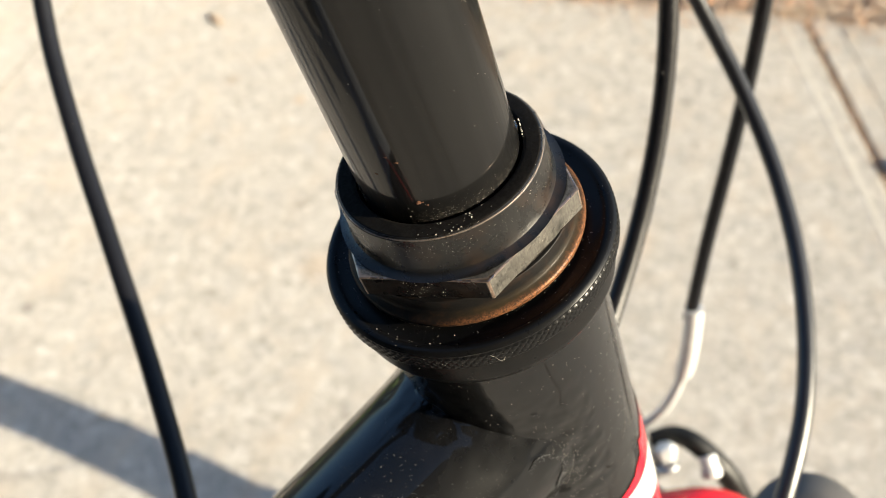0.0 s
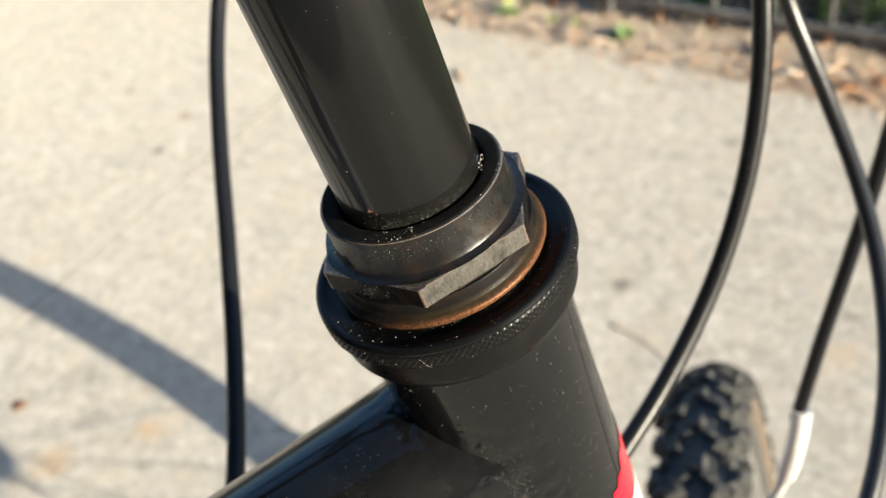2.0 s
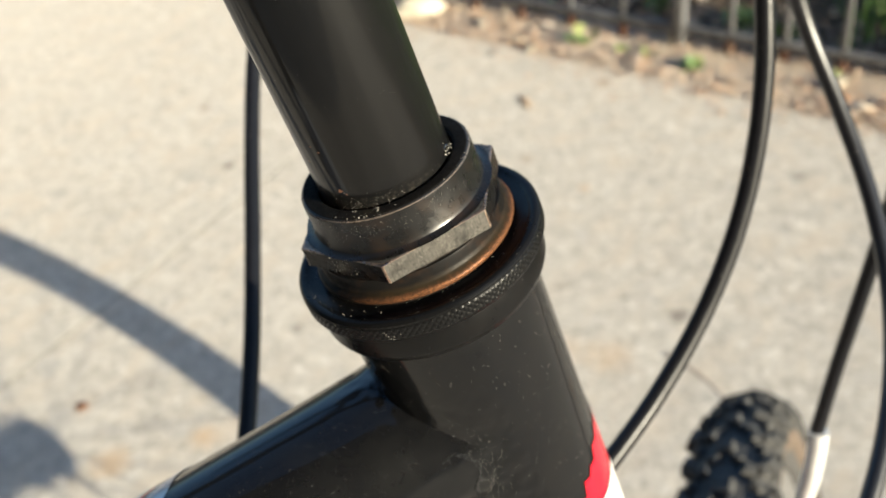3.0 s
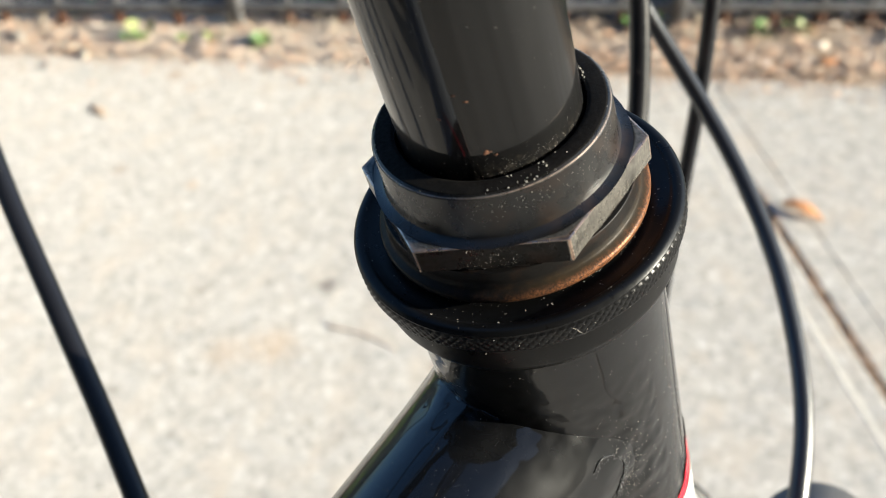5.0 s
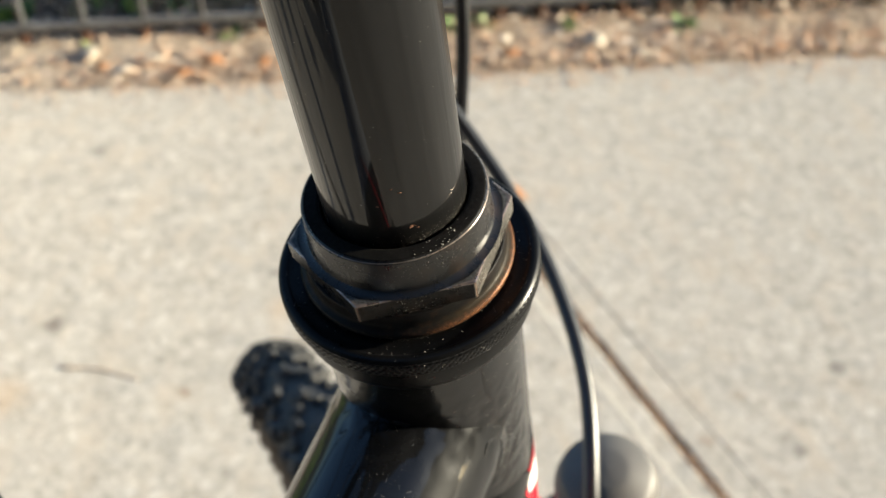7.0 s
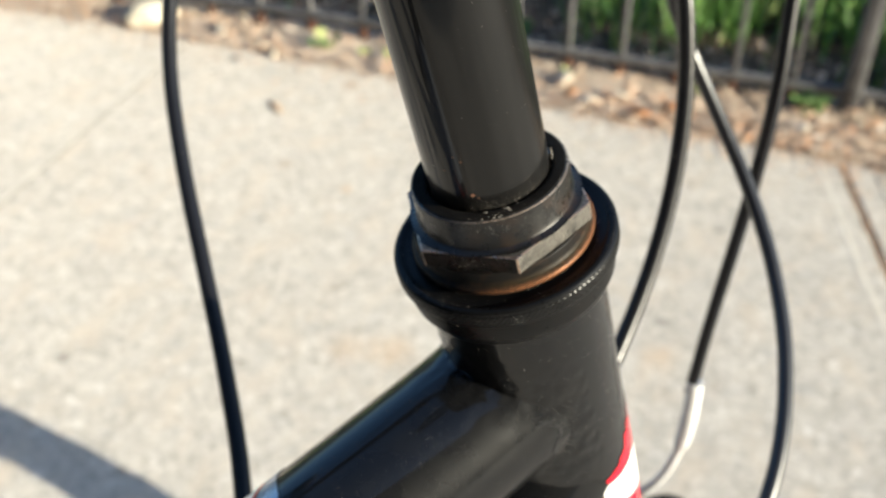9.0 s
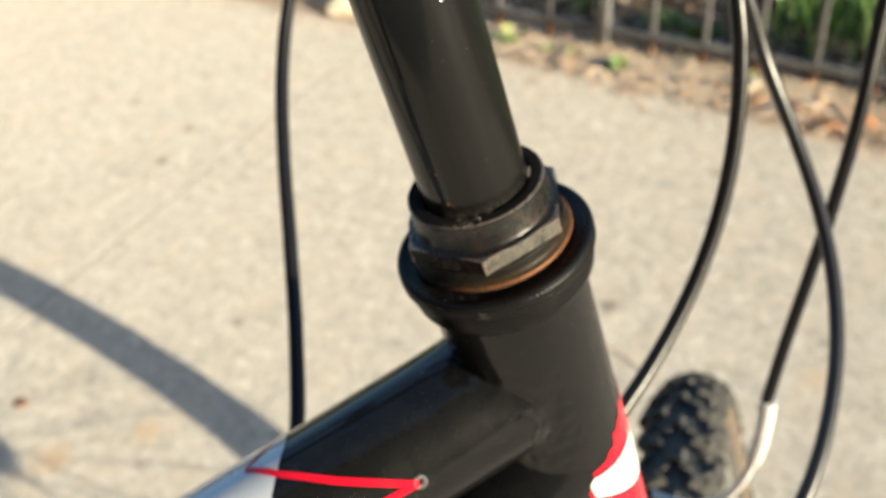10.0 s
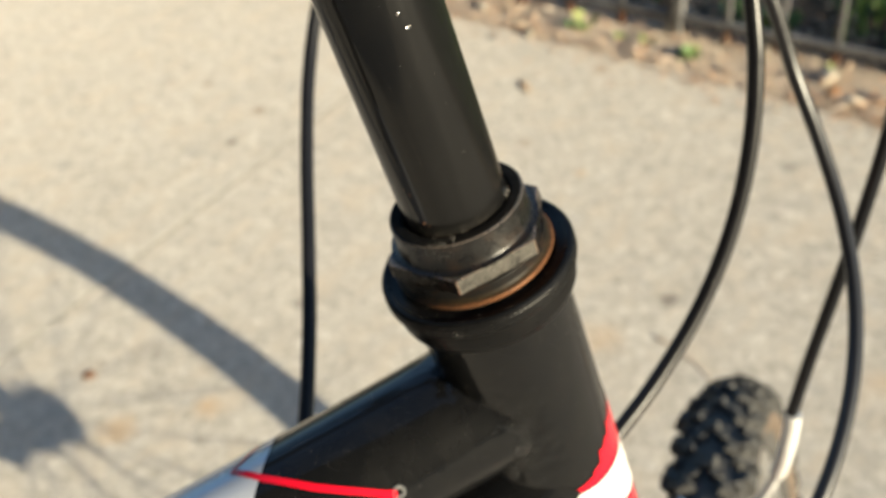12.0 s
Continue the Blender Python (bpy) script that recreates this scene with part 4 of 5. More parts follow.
for side in (-1, 1):
    verts, faces = [], []
    for i in range(160):
        t = 2 * math.pi * i / 160
        er = Vector((math.cos(t), math.sin(t), 0))
        for k in range(7):
            ph = radians(90 + 6 * k)
            verts.append(WH @ (er * RC + (CARC + 0.0004) * (er * math.cos(ph) + Vector((0, 0, 1.08 * side)) * math.sin(ph))))
    for i in range(160):
        for k in range(6):
            a, b = i * 7 + k, (i + 1) % 160 * 7 + k
            faces.append((a, a + 1, b + 1, b))
    part("sidewall", data_mesh("sidewall", verts, faces, M_GUM, True), M_GUM, tyre, "dirty tan tyre sidewall")
rim = bike_part("rim", moved(lathe(rounded([(0.268, -0.010), (0.270, -0.0125), (0.287, -0.0125), (0.287, 0.0125), (0.270, 0.0125), (0.268, 0.010), (0.262, 0.0)], 0.001), 128, True), WH), M_BRUSHED, "alloy rim")
hub = bike_part("hub", moved(lathe(rounded([(0.0, -0.062), (0.005, -0.062), (0.008, -0.048), (0.026, -0.041), (0.027, -0.034), (0.020, -0.026), (0.020, 0.026), (0.027, 0.034), (0.026, 0.041), (0.008, 0.048), (0.005, 0.062), (0.0, 0.062)], 0.001), 48), WH), M_BRUSHED)
spoke_bm = bmesh.new()
sweep([Vector((0, 0, 0)), Vector((0.25, 0, 0))], 0.0008, 6, spoke_bm)
spoke_me = mesh_of(spoke_bm, "spoke", M_STEEL)
for i in range(32):
    side = 1 if i % 2 else -1
    t = 2 * math.pi * i / 32
    a0 = t + (0.55 if (i // 2) % 2 else -0.55)
    p0 = Vector((0.0175 * math.cos(a0), 0.0175 * math.sin(a0), 0.036 * side))
    p1 = Vector((0.266 * math.cos(t), 0.266 * math.sin(t), 0.002 * side))
    d = p1 - p0
    y = Vector((0, 0, 1)).cross(d).normalized()
    ob = part("spoke", spoke_me, M_STEEL, rim)
    ob.matrix_local = WH @ basis(p0, d.normalized() * (d.length / 0.25), y, d.normalized().cross(y))

# rear of the frame, rear wheel, crank and saddle
PLANE_UP = Vector((0, 0.2019, 0.9794))
BACK = Vector((0, -0.9794, 0.2019))
BRACKET = Vector((0.0168, -0.560, -0.481))
CLUSTER = T0 + TD * 0.54
REAR = BRACKET + BACK * 0.43 + PLANE_UP * 0.045
low = HEAD @ (REAR - PLANE_UP * WHEEL_R)
REAR -= PLANE_UP * low.z
post_top = CLUSTER + (CLUSTER - BRACKET).normalized() * 0.20
bike_part("seat_tube", sweep([BRACKET, CLUSTER + (CLUSTER - BRACKET).normalized() * 0.03], 0.016, 48), M_PAINT, "glossy black seat tube")
bike_part("seat_post", sweep([CLUSTER, post_top], 0.0134, 32), M_BRUSHED)
bike_part("bottom_bracket", moved(lathe(rounded([(0.0, -0.036), (0.021, -0.036), (0.021, 0.036), (0.0, 0.036)], 0.002), 48), basis(BRACKET, PLANE_UP, BACK, Vector((1, 0, 0)))), M_PAINT)
for side in (-1, 1):
    out = Vector((side * 0.062, 0, 0))
    bike_part("seat_stay", sweep(spline([CLUSTER + Vector((side * 0.014, 0, 0)), CLUSTER.lerp(REAR, 0.35) + Vector((side * 0.042, 0, 0)), REAR + out], 8), lambda t: 0.0085 - 0.0015 * t, 20), M_PAINT)
    bike_part("chain_stay", sweep(spline([BRACKET + Vector((side * 0.024, 0, 0)), BRACKET.lerp(REAR, 0.35) + Vector((side * 0.040, 0, 0)), REAR + out], 8), lambda t: 0.0105 - 0.003 * t, 20), M_PAINT)
    crank_end = BRACKET + Vector((side * 0.085, 0, 0)) + (BACK * -0.75 - PLANE_UP * 0.66) * 0.17 * side
    arm_ob = bike_part("crank_arm", sweep([BRACKET + Vector((side * 0.055, 0, 0)), crank_end], lambda t: 0.011 - 0.003 * t, 20), M_BRUSHED)
    part("pedal", moved(box(bmesh.new(), (-0.045, -0.03, -0.011), (0.045, 0.03, 0.011), 0.004), basis(crank_end + Vector((side * 0.055, 0, 0)), Vector((1, 0, 0)), BACK, Vector((1, 0, 0)).cross(BACK))), M_PLASTIC, arm_ob)
bike_part("chainring", moved(lathe(rounded([(0.030, -0.002), (0.086, -0.002), (0.089, 0.0), (0.086, 0.002), (0.030, 0.002)], 0.0006), 96, True), basis(BRACKET + Vector((0.046, 0, 0)), PLANE_UP, BACK, PLANE_UP.cross(BACK))), M_STEEL)
TO_REAR = basis(REAR, -BACK, PLANE_UP, -BACK.cross(PLANE_UP)) @ WH.inverted()
rear_tyre = bike_part("tyre", tyre.data, M_RUBBER, "black knobbly off-road tyre, dusty")
rear_rim = bike_part("rim", rim.data, M_BRUSHED, "alloy rim")
rear_hub = bike_part("hub", hub.data, M_BRUSHED)
for ob in (rear_tyre, rear_rim, rear_hub):
    ob.matrix_local = Matrix.Translation(-BASE) @ TO_REAR
for child in tyre.children:
    if not child.name.startswith("tread_block"):
        part(child.name.split(".")[0], child.data, M_BLOCK, rear_tyre)
for child in rim.children:
    part("spoke", child.data, M_STEEL, rear_rim).matrix_local = child.matrix_local
saddle = bmesh.new()
rings = []
SX = Vector((1, 0, 0))
for i in range(25):
    t = i / 24
    half = 0.017 + 0.060 * (max(0.0, t - 0.35) / 0.65) ** 1.6 if t < 0.93 else 0.073 * math.sqrt(max(0.02, 1 - ((t - 0.93) / 0.07) ** 2))
    c = post_top + BACK * (-0.14 + 0.27 * t) + PLANE_UP * (0.035 + 0.014 * (2 * t - 1) ** 2)
    rings.append([saddle.verts.new(c + SX * half * math.cos(a) + PLANE_UP * (0.022 if math.sin(a) > 0 else 0.030) * math.sin(a) * (0.6 if i in (0, 24) else 1)) for a in (2 * math.pi * k / 24 for k in range(24))])
for a, b in zip(rings, rings[1:]):
    for k in range(24):
        saddle.faces.new((a[k], a[(k + 1) % 24], b[(k + 1) % 24], b[k]))
saddle.faces.new(rings[0]), saddle.faces.new(rings[-1])
bike_part("saddle", saddle, M_PLASTIC, "black padded saddle")
# stem extension and handlebar
BAR = Vector((0, 0, 0.142)) + FW * 0.085 + UP * 0.012
bike_part("stem_extension", sweep(spline([Vector((0, 0, 0.120)), Vector((0, 0, 0.138)) + FW * 0.012, BAR], 8), 0.0125, 32), M_STEM, "satin black stem extension")
bike_part("bar_clamp", moved(lathe(rounded([(0.0128, -0.022), (0.018, -0.022), (0.018, 0.022), (0.0128, 0.022)], 0.002), 48, True), basis(BAR, FW, UP, FW.cross(UP))), M_STEM)
bar = bike_part("handlebar", sweep(spline([BAR + RT * x - FW * k + UP * h for x, k, h in ((-0.29, 0.035, 0.006), (-0.14, 0.008, 0.004), (0, 0, 0), (0.14, 0.008, 0.004), (0.29, 0.035, 0.006))], 10), 0.0125, 32), M_STEM, "satin black handlebar")
for side in (-1, 1):
    outer = [BAR + RT * (side * x) - FW * k + UP * 0.0055 for x, k in ((0.165, 0.0125), (0.225, 0.023), (0.295, 0.036))]
    part("grip", sweep(spline(outer, 10), lambda t: 0.0165 + 0.0006 * math.sin(60 * t), 24), M_PLASTIC, bar, "ribbed black rubber grip")
    lever = [BAR + RT * (side * x) + FW * y - UP * z for x, y, z in ((0.135, 0.008, 0.012), (0.150, 0.040, 0.022), (0.190, 0.048, 0.030), (0.235, 0.036, 0.034))]
    part("brake_lever", sweep(spline(lever, 8), lambda t: 0.0075 - 0.0025 * t, 16), M_ARM, bar)

# dust specks lying on the headset, nut and tubes
rng = random.Random(11)
verts, faces = [], []


def speck(p, r):
    k = len(verts)
    for dx, dy, dz in ((1, 0, 0), (-1, 0, 0), (0, 1, 0), (0, -1, 0), (0, 0, 1), (0, 0, -1)):
        s = r * rng.uniform(0.6, 1.3)
        verts.append((p[0] + dx * s, p[1] + dy * s, p[2] + dz * s))
    for a, b, c in ((0, 2, 4), (2, 1, 4), (1, 3, 4), (3, 0, 4), (2, 0, 5), (1, 2, 5), (3, 1, 5), (0, 3, 5)):
        faces.append((k + a, k + b, k + c))


def ring_speck(r, z, lo, hi, size):
    a = radians(rng.uniform(lo, hi))
    speck((r * math.cos(a), r * math.sin(a), z), size)


for _ in range(110):
    ring_speck(rng.uniform(0.0126, 0.0146), 0.0205, -140, 60, rng.choice((0.00003, 0.00004, 0.00006, 0.00009)))
for _ in range(26):
    a = radians(rng.gauss(-30, 13))
    r = rng.uniform(0.0122, 0.0143)
    speck((r * math.cos(a), r * math.sin(a), 0.0206), rng.choice((0.00004, 0.00007, 0.0001, 0.00014)))
for _ in range(150):
    a, h = radians(rng.gauss(-28, 18)), abs(rng.gauss(0, 0.0014))
    speck((0.0115 * math.cos(a), 0.0115 * math.sin(a), 0.0203 + h), rng.uniform(0.00001, 0.00004))
for _ in range(16):
    a = radians(rng.gauss(55, 5))
    speck((0.0120 * math.cos(a), 0.0120 * math.sin(a), rng.uniform(0.0205, 0.0222)), rng.uniform(0.00005, 0.00014))
for _ in range(520):
    ring_speck(0.0149, rng.uniform(0.0146, 0.0195), -130, 40, rng.uniform(0.00002, 0.00006))
for _ in range(360):
    ring_speck(0.0163, rng.uniform(0.0102, 0.0136), -130, 40, rng.uniform(0.00002, 0.00005))
for _ in range(120):
    ring_speck(0.0178, rng.uniform(0.0050, 0.0058), -140, 40, rng.uniform(0.00002, 0.00005))
for _ in range(260):
    r = rng.uniform(0.0182, 0.0215)
    ring_speck(r, 0.00468 + 0.0005 * min(1, max(0, (r - 0.0198) / 0.0008)), -150, 60, rng.choice((0.00002, 0.00003, 0.00004, 0.00008)))
for _ in range(50):
    ring_speck(0.0222, rng.uniform(0.0008, 0.0042), -150, 60, rng.uniform(0.00003, 0.00007))
for _ in range(260):
    ring_speck(0.0114, 0.02 + rng.random() ** 2 * 0.06, -160, 60, rng.choice((0.00001, 0.00002, 0.00003, 0.00006)))
for _ in range(700):
    ring_speck(HT_R + 0.00005, rng.uniform(-0.06, -0.007), -120, 60, rng.choice((0.00002, 0.00003, 0.00004, 0.00007)))
for _ in range(1500):
    speck(tube_point(rng.uniform(50, 172), 0.016 + 0.07 * rng.random() ** 1.6), rng.choice((0.00002, 0.00003, 0.00003, 0.00005)))
for _ in range(260):
    a = rng.gauss(-24, 6)
    q = rng.uniform(0.0184, 0.0192)
    speck((q * math.cos(radians(a)), q * math.sin(radians(a)), rng.gauss(-0.037, 0.006)), rng.uniform(0.00002, 0.00007))
for _ in range(420):
    speck(tube_point(rng.gauss(138, 9), abs(rng.gauss(0.0165, 0.006)), TT_R + 0.0001), rng.uniform(0.00001, 0.00003))
for name in ("rear_brake_cable", "gear_cable", "shift_cable", "front_brake_cable"):
    line = spline([to_head(p) for p in CABLES[name]], 14)
    for _ in range(34):
        p = line[rng.randrange(20, len(line) - 20)]
        speck(p + Vector((rng.uniform(0.2, 1), rng.uniform(-1, 0.2), rng.uniform(-0.4, 0.8))).normalized() * 0.0025, rng.choice((0.00006, 0.0001, 0.00018)))
ob = bike_part("dust", data_mesh("dust", verts, faces, M_DUST), M_DUST, "pale dust specks")
ob["kind"] = "stuff"
lint = [Vector((r * math.cos(radians(a)), r * math.sin(radians(a)), z)) for a, z, r in ((-34.6, 0.0038, 0.0223), (-33.4, 0.0034, 0.0224), (-32.2, 0.0024, 0.0224), (-31, 0.0021, 0.0225), (-30, 0.0027, 0.0223))]
bike_part("lint", sweep(spline(lint, 6), 0.000011, 6), M_DUST, "curled pale lint thread caught on the knurling")
# hairline scratches in the gloss of the top tube
rng = random.Random(23)
verts, faces = [], []
for _ in range(40):
    ang, along, turn, size = rng.gauss(117, 9), rng.uniform(0.0165, 0.042), rng.gauss(-0.5, 0.45), rng.choice((0.0003, 0.0005, 0.0008, 0.0014))
    width = rng.uniform(0.000004, 0.000009)
    k = len(verts)
    for i in range(5):
        t = size * (i / 4 - 0.5)
        for side in (-1, 1):
            w = side * width * (1 - abs(i - 2) / 2.2)
            verts.append(tube_point(ang + math.degrees((t * math.sin(turn) + w * math.cos(turn)) / TT_R), along + t * math.cos(turn) - w * math.sin(turn), TT_R + 0.00003))
    for i in range(4):
        faces.append((k + 2 * i, k + 2 * i + 1, k + 2 * i + 3, k + 2 * i + 2))
ob = bike_part("fine_scratches", data_mesh("fine_scratches", verts, faces, M_GREYDUST), M_GREYDUST, "fine pale scratches in the paint")
ob["kind"] = "stuff"
# horseshoe-shaped crater in the fillet of the joint, its crest scuffed pale, and the crease that runs down from it
def on_fillet(ang, along):
    s0 = tube_start(ang)
    return tube_point(ang, along, TT_R + fillet(ang) * math.exp(-max(0.0, along - s0 + 0.001) / 0.0046))


def ridge(name, pairs, r, mat, label, seed):
    line = spline([on_fillet(a, h) for a, h in pairs], 9)
    bm = sweep(line, lambda t: r * (0.35 + 0.65 * math.sin(math.pi * min(1.0, 0.08 + 0.9 * t))) * (1 + 0.45 * noise.noise((t * 17, seed, 0))), 10)
    for v in bm.verts:
        v.co += 0.3 * r * noise.noise_vector(v.co * 1500 + Vector((seed * 7.0, 0, 0)))
    return bike_part(name, bm, mat, label)


CRATER = ((154, 0.0138), (152, 0.0120), (155, 0.0102), (162, 0.0088), (170, 0.0084), (177, 0.0092), (181, 0.0106))
CREASE = ((177, 0.0094), (184, 0.0110), (191, 0.0110), (199, 0.0118), (208, 0.0120), (218, 0.0128))
ridge("weld_crater", CRATER, 0.00016, M_PAINT, "crater-shaped ridge of weld under the paint", 1)
ridge("weld_crease", CREASE, 0.00030, M_PAINT, "crease beside the weld", 2)
rng = random.Random(61)
verts, faces = [], []
for rows, count, lift in ((CRATER, 210, 0.00026), (CREASE, 130, 0.00028)):
    line = spline([on_fillet(a, h) for a, h in rows], 9)
    for _ in range(count):
        p = line[rng.randrange(len(line))]
        out = (p - (T0 + TD * (p - T0).dot(TD))).normalized()
        speck(p + out * lift + Vector([rng.gauss(0, 0.00030) for _ in range(3)]), rng.uniform(0.000015, 0.00005))
ob = bike_part("scuffs", data_mesh("scuffs", verts, faces, M_GREYDUST), M_GREYDUST, "pale scuffs along the crater and crease")
ob["kind"] = "stuff"
# chips on the stem
for i, (ang, z, r) in enumerate(((-48, 0.0238, 0.00045), (-44, 0.0232, 0.00025), (-52, 0.0312, 0.00035), (-57, 0.0322, 0.0003), (-70, 0.0290, 0.0003), (3, 0.0686, 0.0005), (8, 0.0655, 0.0005), (57, 0.0215, 0.0008))):
    bm = bmesh.new()
    bmesh.ops.create_icosphere(bm, subdivisions=2, radius=r, matrix=pose(0.01135 * math.cos(radians(ang)), 0.01135 * math.sin(radians(ang)), z, 0, 0, ang) @ Matrix.Diagonal((0.25, 1.2, 0.7, 1)))
    for v in bm.verts:
        v.co += 0.35 * r * noise.noise_vector(v.co * 4000)
    bike_part("paint_chip", bm, M_STEEL if i > 4 else M_RUST, "small bare chip in the paint")


# ---- ground details ----
def leaf_mesh(name, length, width, curl, mat, seed=0):
    rg = random.Random(seed)
    n = 8
    verts, faces = [], []
    for i in range(n + 1):
        t = i / n
        w = width * (math.sin(math.pi * t ** 0.8) * 0.5 + 0.02) * (1 + 0.15 * rg.uniform(-1, 1))
        z = curl * math.sin(math.pi * t) + 0.0006
        verts += [((t - 0.5) * length, -w, z + curl * 0.5), ((t - 0.5) * length, 0, z), ((t - 0.5) * length, w, z + curl * 0.4)]
    for i in range(n):
        for k in range(2):
            q = i * 3 + k
            faces.append((q, q + 1, q + 4, q + 3))
    me = data_mesh(name, verts, faces, mat, True)
    return me


def lying(name, me, x, y, z, rz, label, category, group=""):
    ob = new(name, me)
    ob.matrix_world = pose(x, y, z, 0, 0, rz)
    mod = ob.modifiers.new("thickness", "SOLIDIFY")
    mod.thickness = 0.0005
    return tagged(ob, label, category, group)


lying("dry_leaf", leaf_mesh("dry_leaf", 0.075, 0.030, 0.009, M_LEAF_ORANGE, 1), 0.325, 1.21, 0, -35, "orange-brown dry leaf lying on concrete by a joint", "leaf")
lying("dry_leaf", leaf_mesh("dry_leaf", 0.070, 0.022, 0.0003, M_LEAF_BROWN, 2), -0.990, 1.423, 0, -40, "curled brown dry leaf on concrete", "leaf")
lying("dry_leaf", leaf_mesh("dry_leaf", 0.026, 0.018, 0.0004, M_LEAF_RUST, 5), -1.081, 0.333, 0, 20, "small brown dry leaf on concrete", "leaf")
for x, y, ln, wd, curl, mat, turn, label in (
        (-0.440, 1.735, 0.055, 0.030, 0.012, M_LEAF_PALE, 70, "bleached curled dry leaf on the soil verge"),
        (-0.368, 1.662, 0.045, 0.026, 0.007, M_LEAF_PALE, 15, "bleached dry leaf on the soil verge"),
        (-0.314, 1.705, 0.055, 0.018, 0.006, M_LEAF_PALE, 5, "long bleached dry leaf on the soil verge"),
        (-0.196, 1.682, 0.060, 0.034, 0.010, M_LEAF_ORANGE, -20, "orange-brown dry leaf on the soil verge"),
        (-0.410, 1.680, 0.040, 0.024, 0.006, M_LEAF_ORANGE, 40, "orange-brown dry leaf on the soil verge"),
        (-0.253, 1.645, 0.050, 0.024, 0.006, M_LEAF_ORANGE, 30, "orange-brown dry leaf at the pavement edge"),
        (-0.094, 1.675, 0.040, 0.026, 0.009, M_LEAF_ORANGE, 100, "orange-brown dry leaf on the soil verge"),
        (0.066, 1.700, 0.045, 0.026, 0.008, M_LEAF_PALE, 60, "bleached dry leaf on the soil verge"),
        (0.416, 1.722, 0.045, 0.028, 0.010, M_LEAF_PALE, -50, "bleached curled dry leaf on the soil verge"),
        (0.421, 1.665, 0.055, 0.028, 0.007, M_LEAF_ORANGE, 25, "orange-brown dry leaf on the soil verge"),
        (-0.131, 1.860, 0.050, 0.030, 0.010, M_LEAF_ORANGE, 10, "orange-brown dry leaf behind the fence")):
    lying("dry_leaf", leaf_mesh("dry_leaf", ln, wd, curl, mat, int(ln * 1000 + turn)), x, y, 0.012, turn, label, "leaf", "dry leaves along the fence")
twig = new("twig", mesh_of(moved(sweep(spline([(-0.38, 0.881, 0.003), (-0.345, 0.874, 0.005), (-0.318, 0.868, 0.004), (-0.271, 0.843, 0.003)], 8), lambda t: (0.0040 - 0.0014 * t) * (1 + 0.3 * math.sin(13 * t)), 8), Matrix.Diagonal((1, 1, 0.4, 1))), "twig", M_TWIG))
tagged(twig, "thin grey-brown twig lying on concrete", "twig")


# stones, weeds, leaf litter and grass by the fence
def stone(x, y, r, seed, label, mat=M_STONE):
    bm = bmesh.new()
    bmesh.ops.create_icosphere(bm, subdivisions=3, radius=1.0)
    for v in bm.verts:
        v.co *= 1 + 0.28 * noise.noise(v.co * 1.3 + Vector((seed, 0, 0))) + 0.08 * noise.noise(v.co * 4 + Vector((0, seed, 0)))
        v.co = Vector((v.co.x * r * 1.3, v.co.y * r * 0.8, v.co.z * r * 0.55))
    ob = new("stone", mesh_of(bm, "stone", mat))
    ob.matrix_world = pose(x, y, r * 0.35, 0, 0, seed * 50)
    return tagged(ob, label, "stone")


stone(0.62, 1.715, 0.027, 1, "pale rough stone lying on the soil verge")
stone(-0.445, 1.745, 0.020, 5, "small pale stone among dead leaves by the fence")
stone(0.705, 1.66, 0.020, 7, "small pale stone at the edge of the pavement")
stone(-1.505, 1.695, 0.052, 8, "large cream limestone lump on the soil verge", M_CREAMSTONE)
stone(-1.302, 1.695, 0.022, 3, "pale limestone lump at the edge of the pavement")
stone(-1.172, 1.660, 0.015, 11, "small whitish pebble at the edge of the pavement", M_CREAMSTONE)
stone(-1.118, 1.636, 0.014, 13, "small whitish pebble at the edge of the pavement", M_CREAMSTONE)


def weed(x, y, size, count, seed):
    rg = random.Random(seed)
    ob = new("weed")
    ob.location = (x, y, 0.004)
    tagged(ob, "small bright green weed sprouting from the soil", "weed", "weeds along the fence")
    for i in range(count):
        a, tilt, ln = rg.uniform(0, 6.28), rg.uniform(0.2, 1.2), size * rg.uniform(0.5, 1.1)
        d = Vector((math.cos(a) * math.sin(tilt), math.sin(a) * math.sin(tilt), math.cos(tilt)))
        side = d.cross(Vector((0, 0, 1))).normalized()
        w = ln * rg.uniform(0.18, 0.32)
        base = Vector((rg.uniform(-1, 1), rg.uniform(-1, 1), 0)) * size * 0.35
        droop = Vector((0, 0, -0.25 * ln))
        verts = [base, base + d * ln * 0.35 + side * w * 0.7, base + d * ln * 0.35 - side * w * 0.7, base + d * ln * 0.7 + side * w + droop * 0.3, base + d * ln * 0.7 - side * w + droop * 0.3, base + d * ln + droop]
        part("leaf", data_mesh("leaf", verts, [(0, 1, 2), (1, 3, 4, 2), (3, 5, 4)], M_WEED, True), M_WEED, ob)
    return ob


for k, (x, y, sz, n) in enumerate(((-0.732, 1.697, 0.038, 26), (-1.019, 1.715, 0.050, 9), (-0.853, 1.710, 0.028, 9), (-0.911, 1.706, 0.024, 8), (-1.209, 1.835, 0.04, 10), (-0.16, 1.80, 0.03, 12), (0.069, 1.80, 0.055, 22), (0.306, 1.792, 0.04, 16), (0.389, 1.823, 0.045, 18), (0.58, 1.79, 0.04, 12), (-0.45, 1.77, 0.025, 10), (0.85, 1.77, 0.045, 16), (-1.5, 1.76, 0.04, 16), (-0.62, 1.90, 0.07, 26), (-0.72, 1.93, 0.07, 24), (-0.95, 1.95, 0.06, 20))):
    weed(x, y, sz, n, 30 + k)


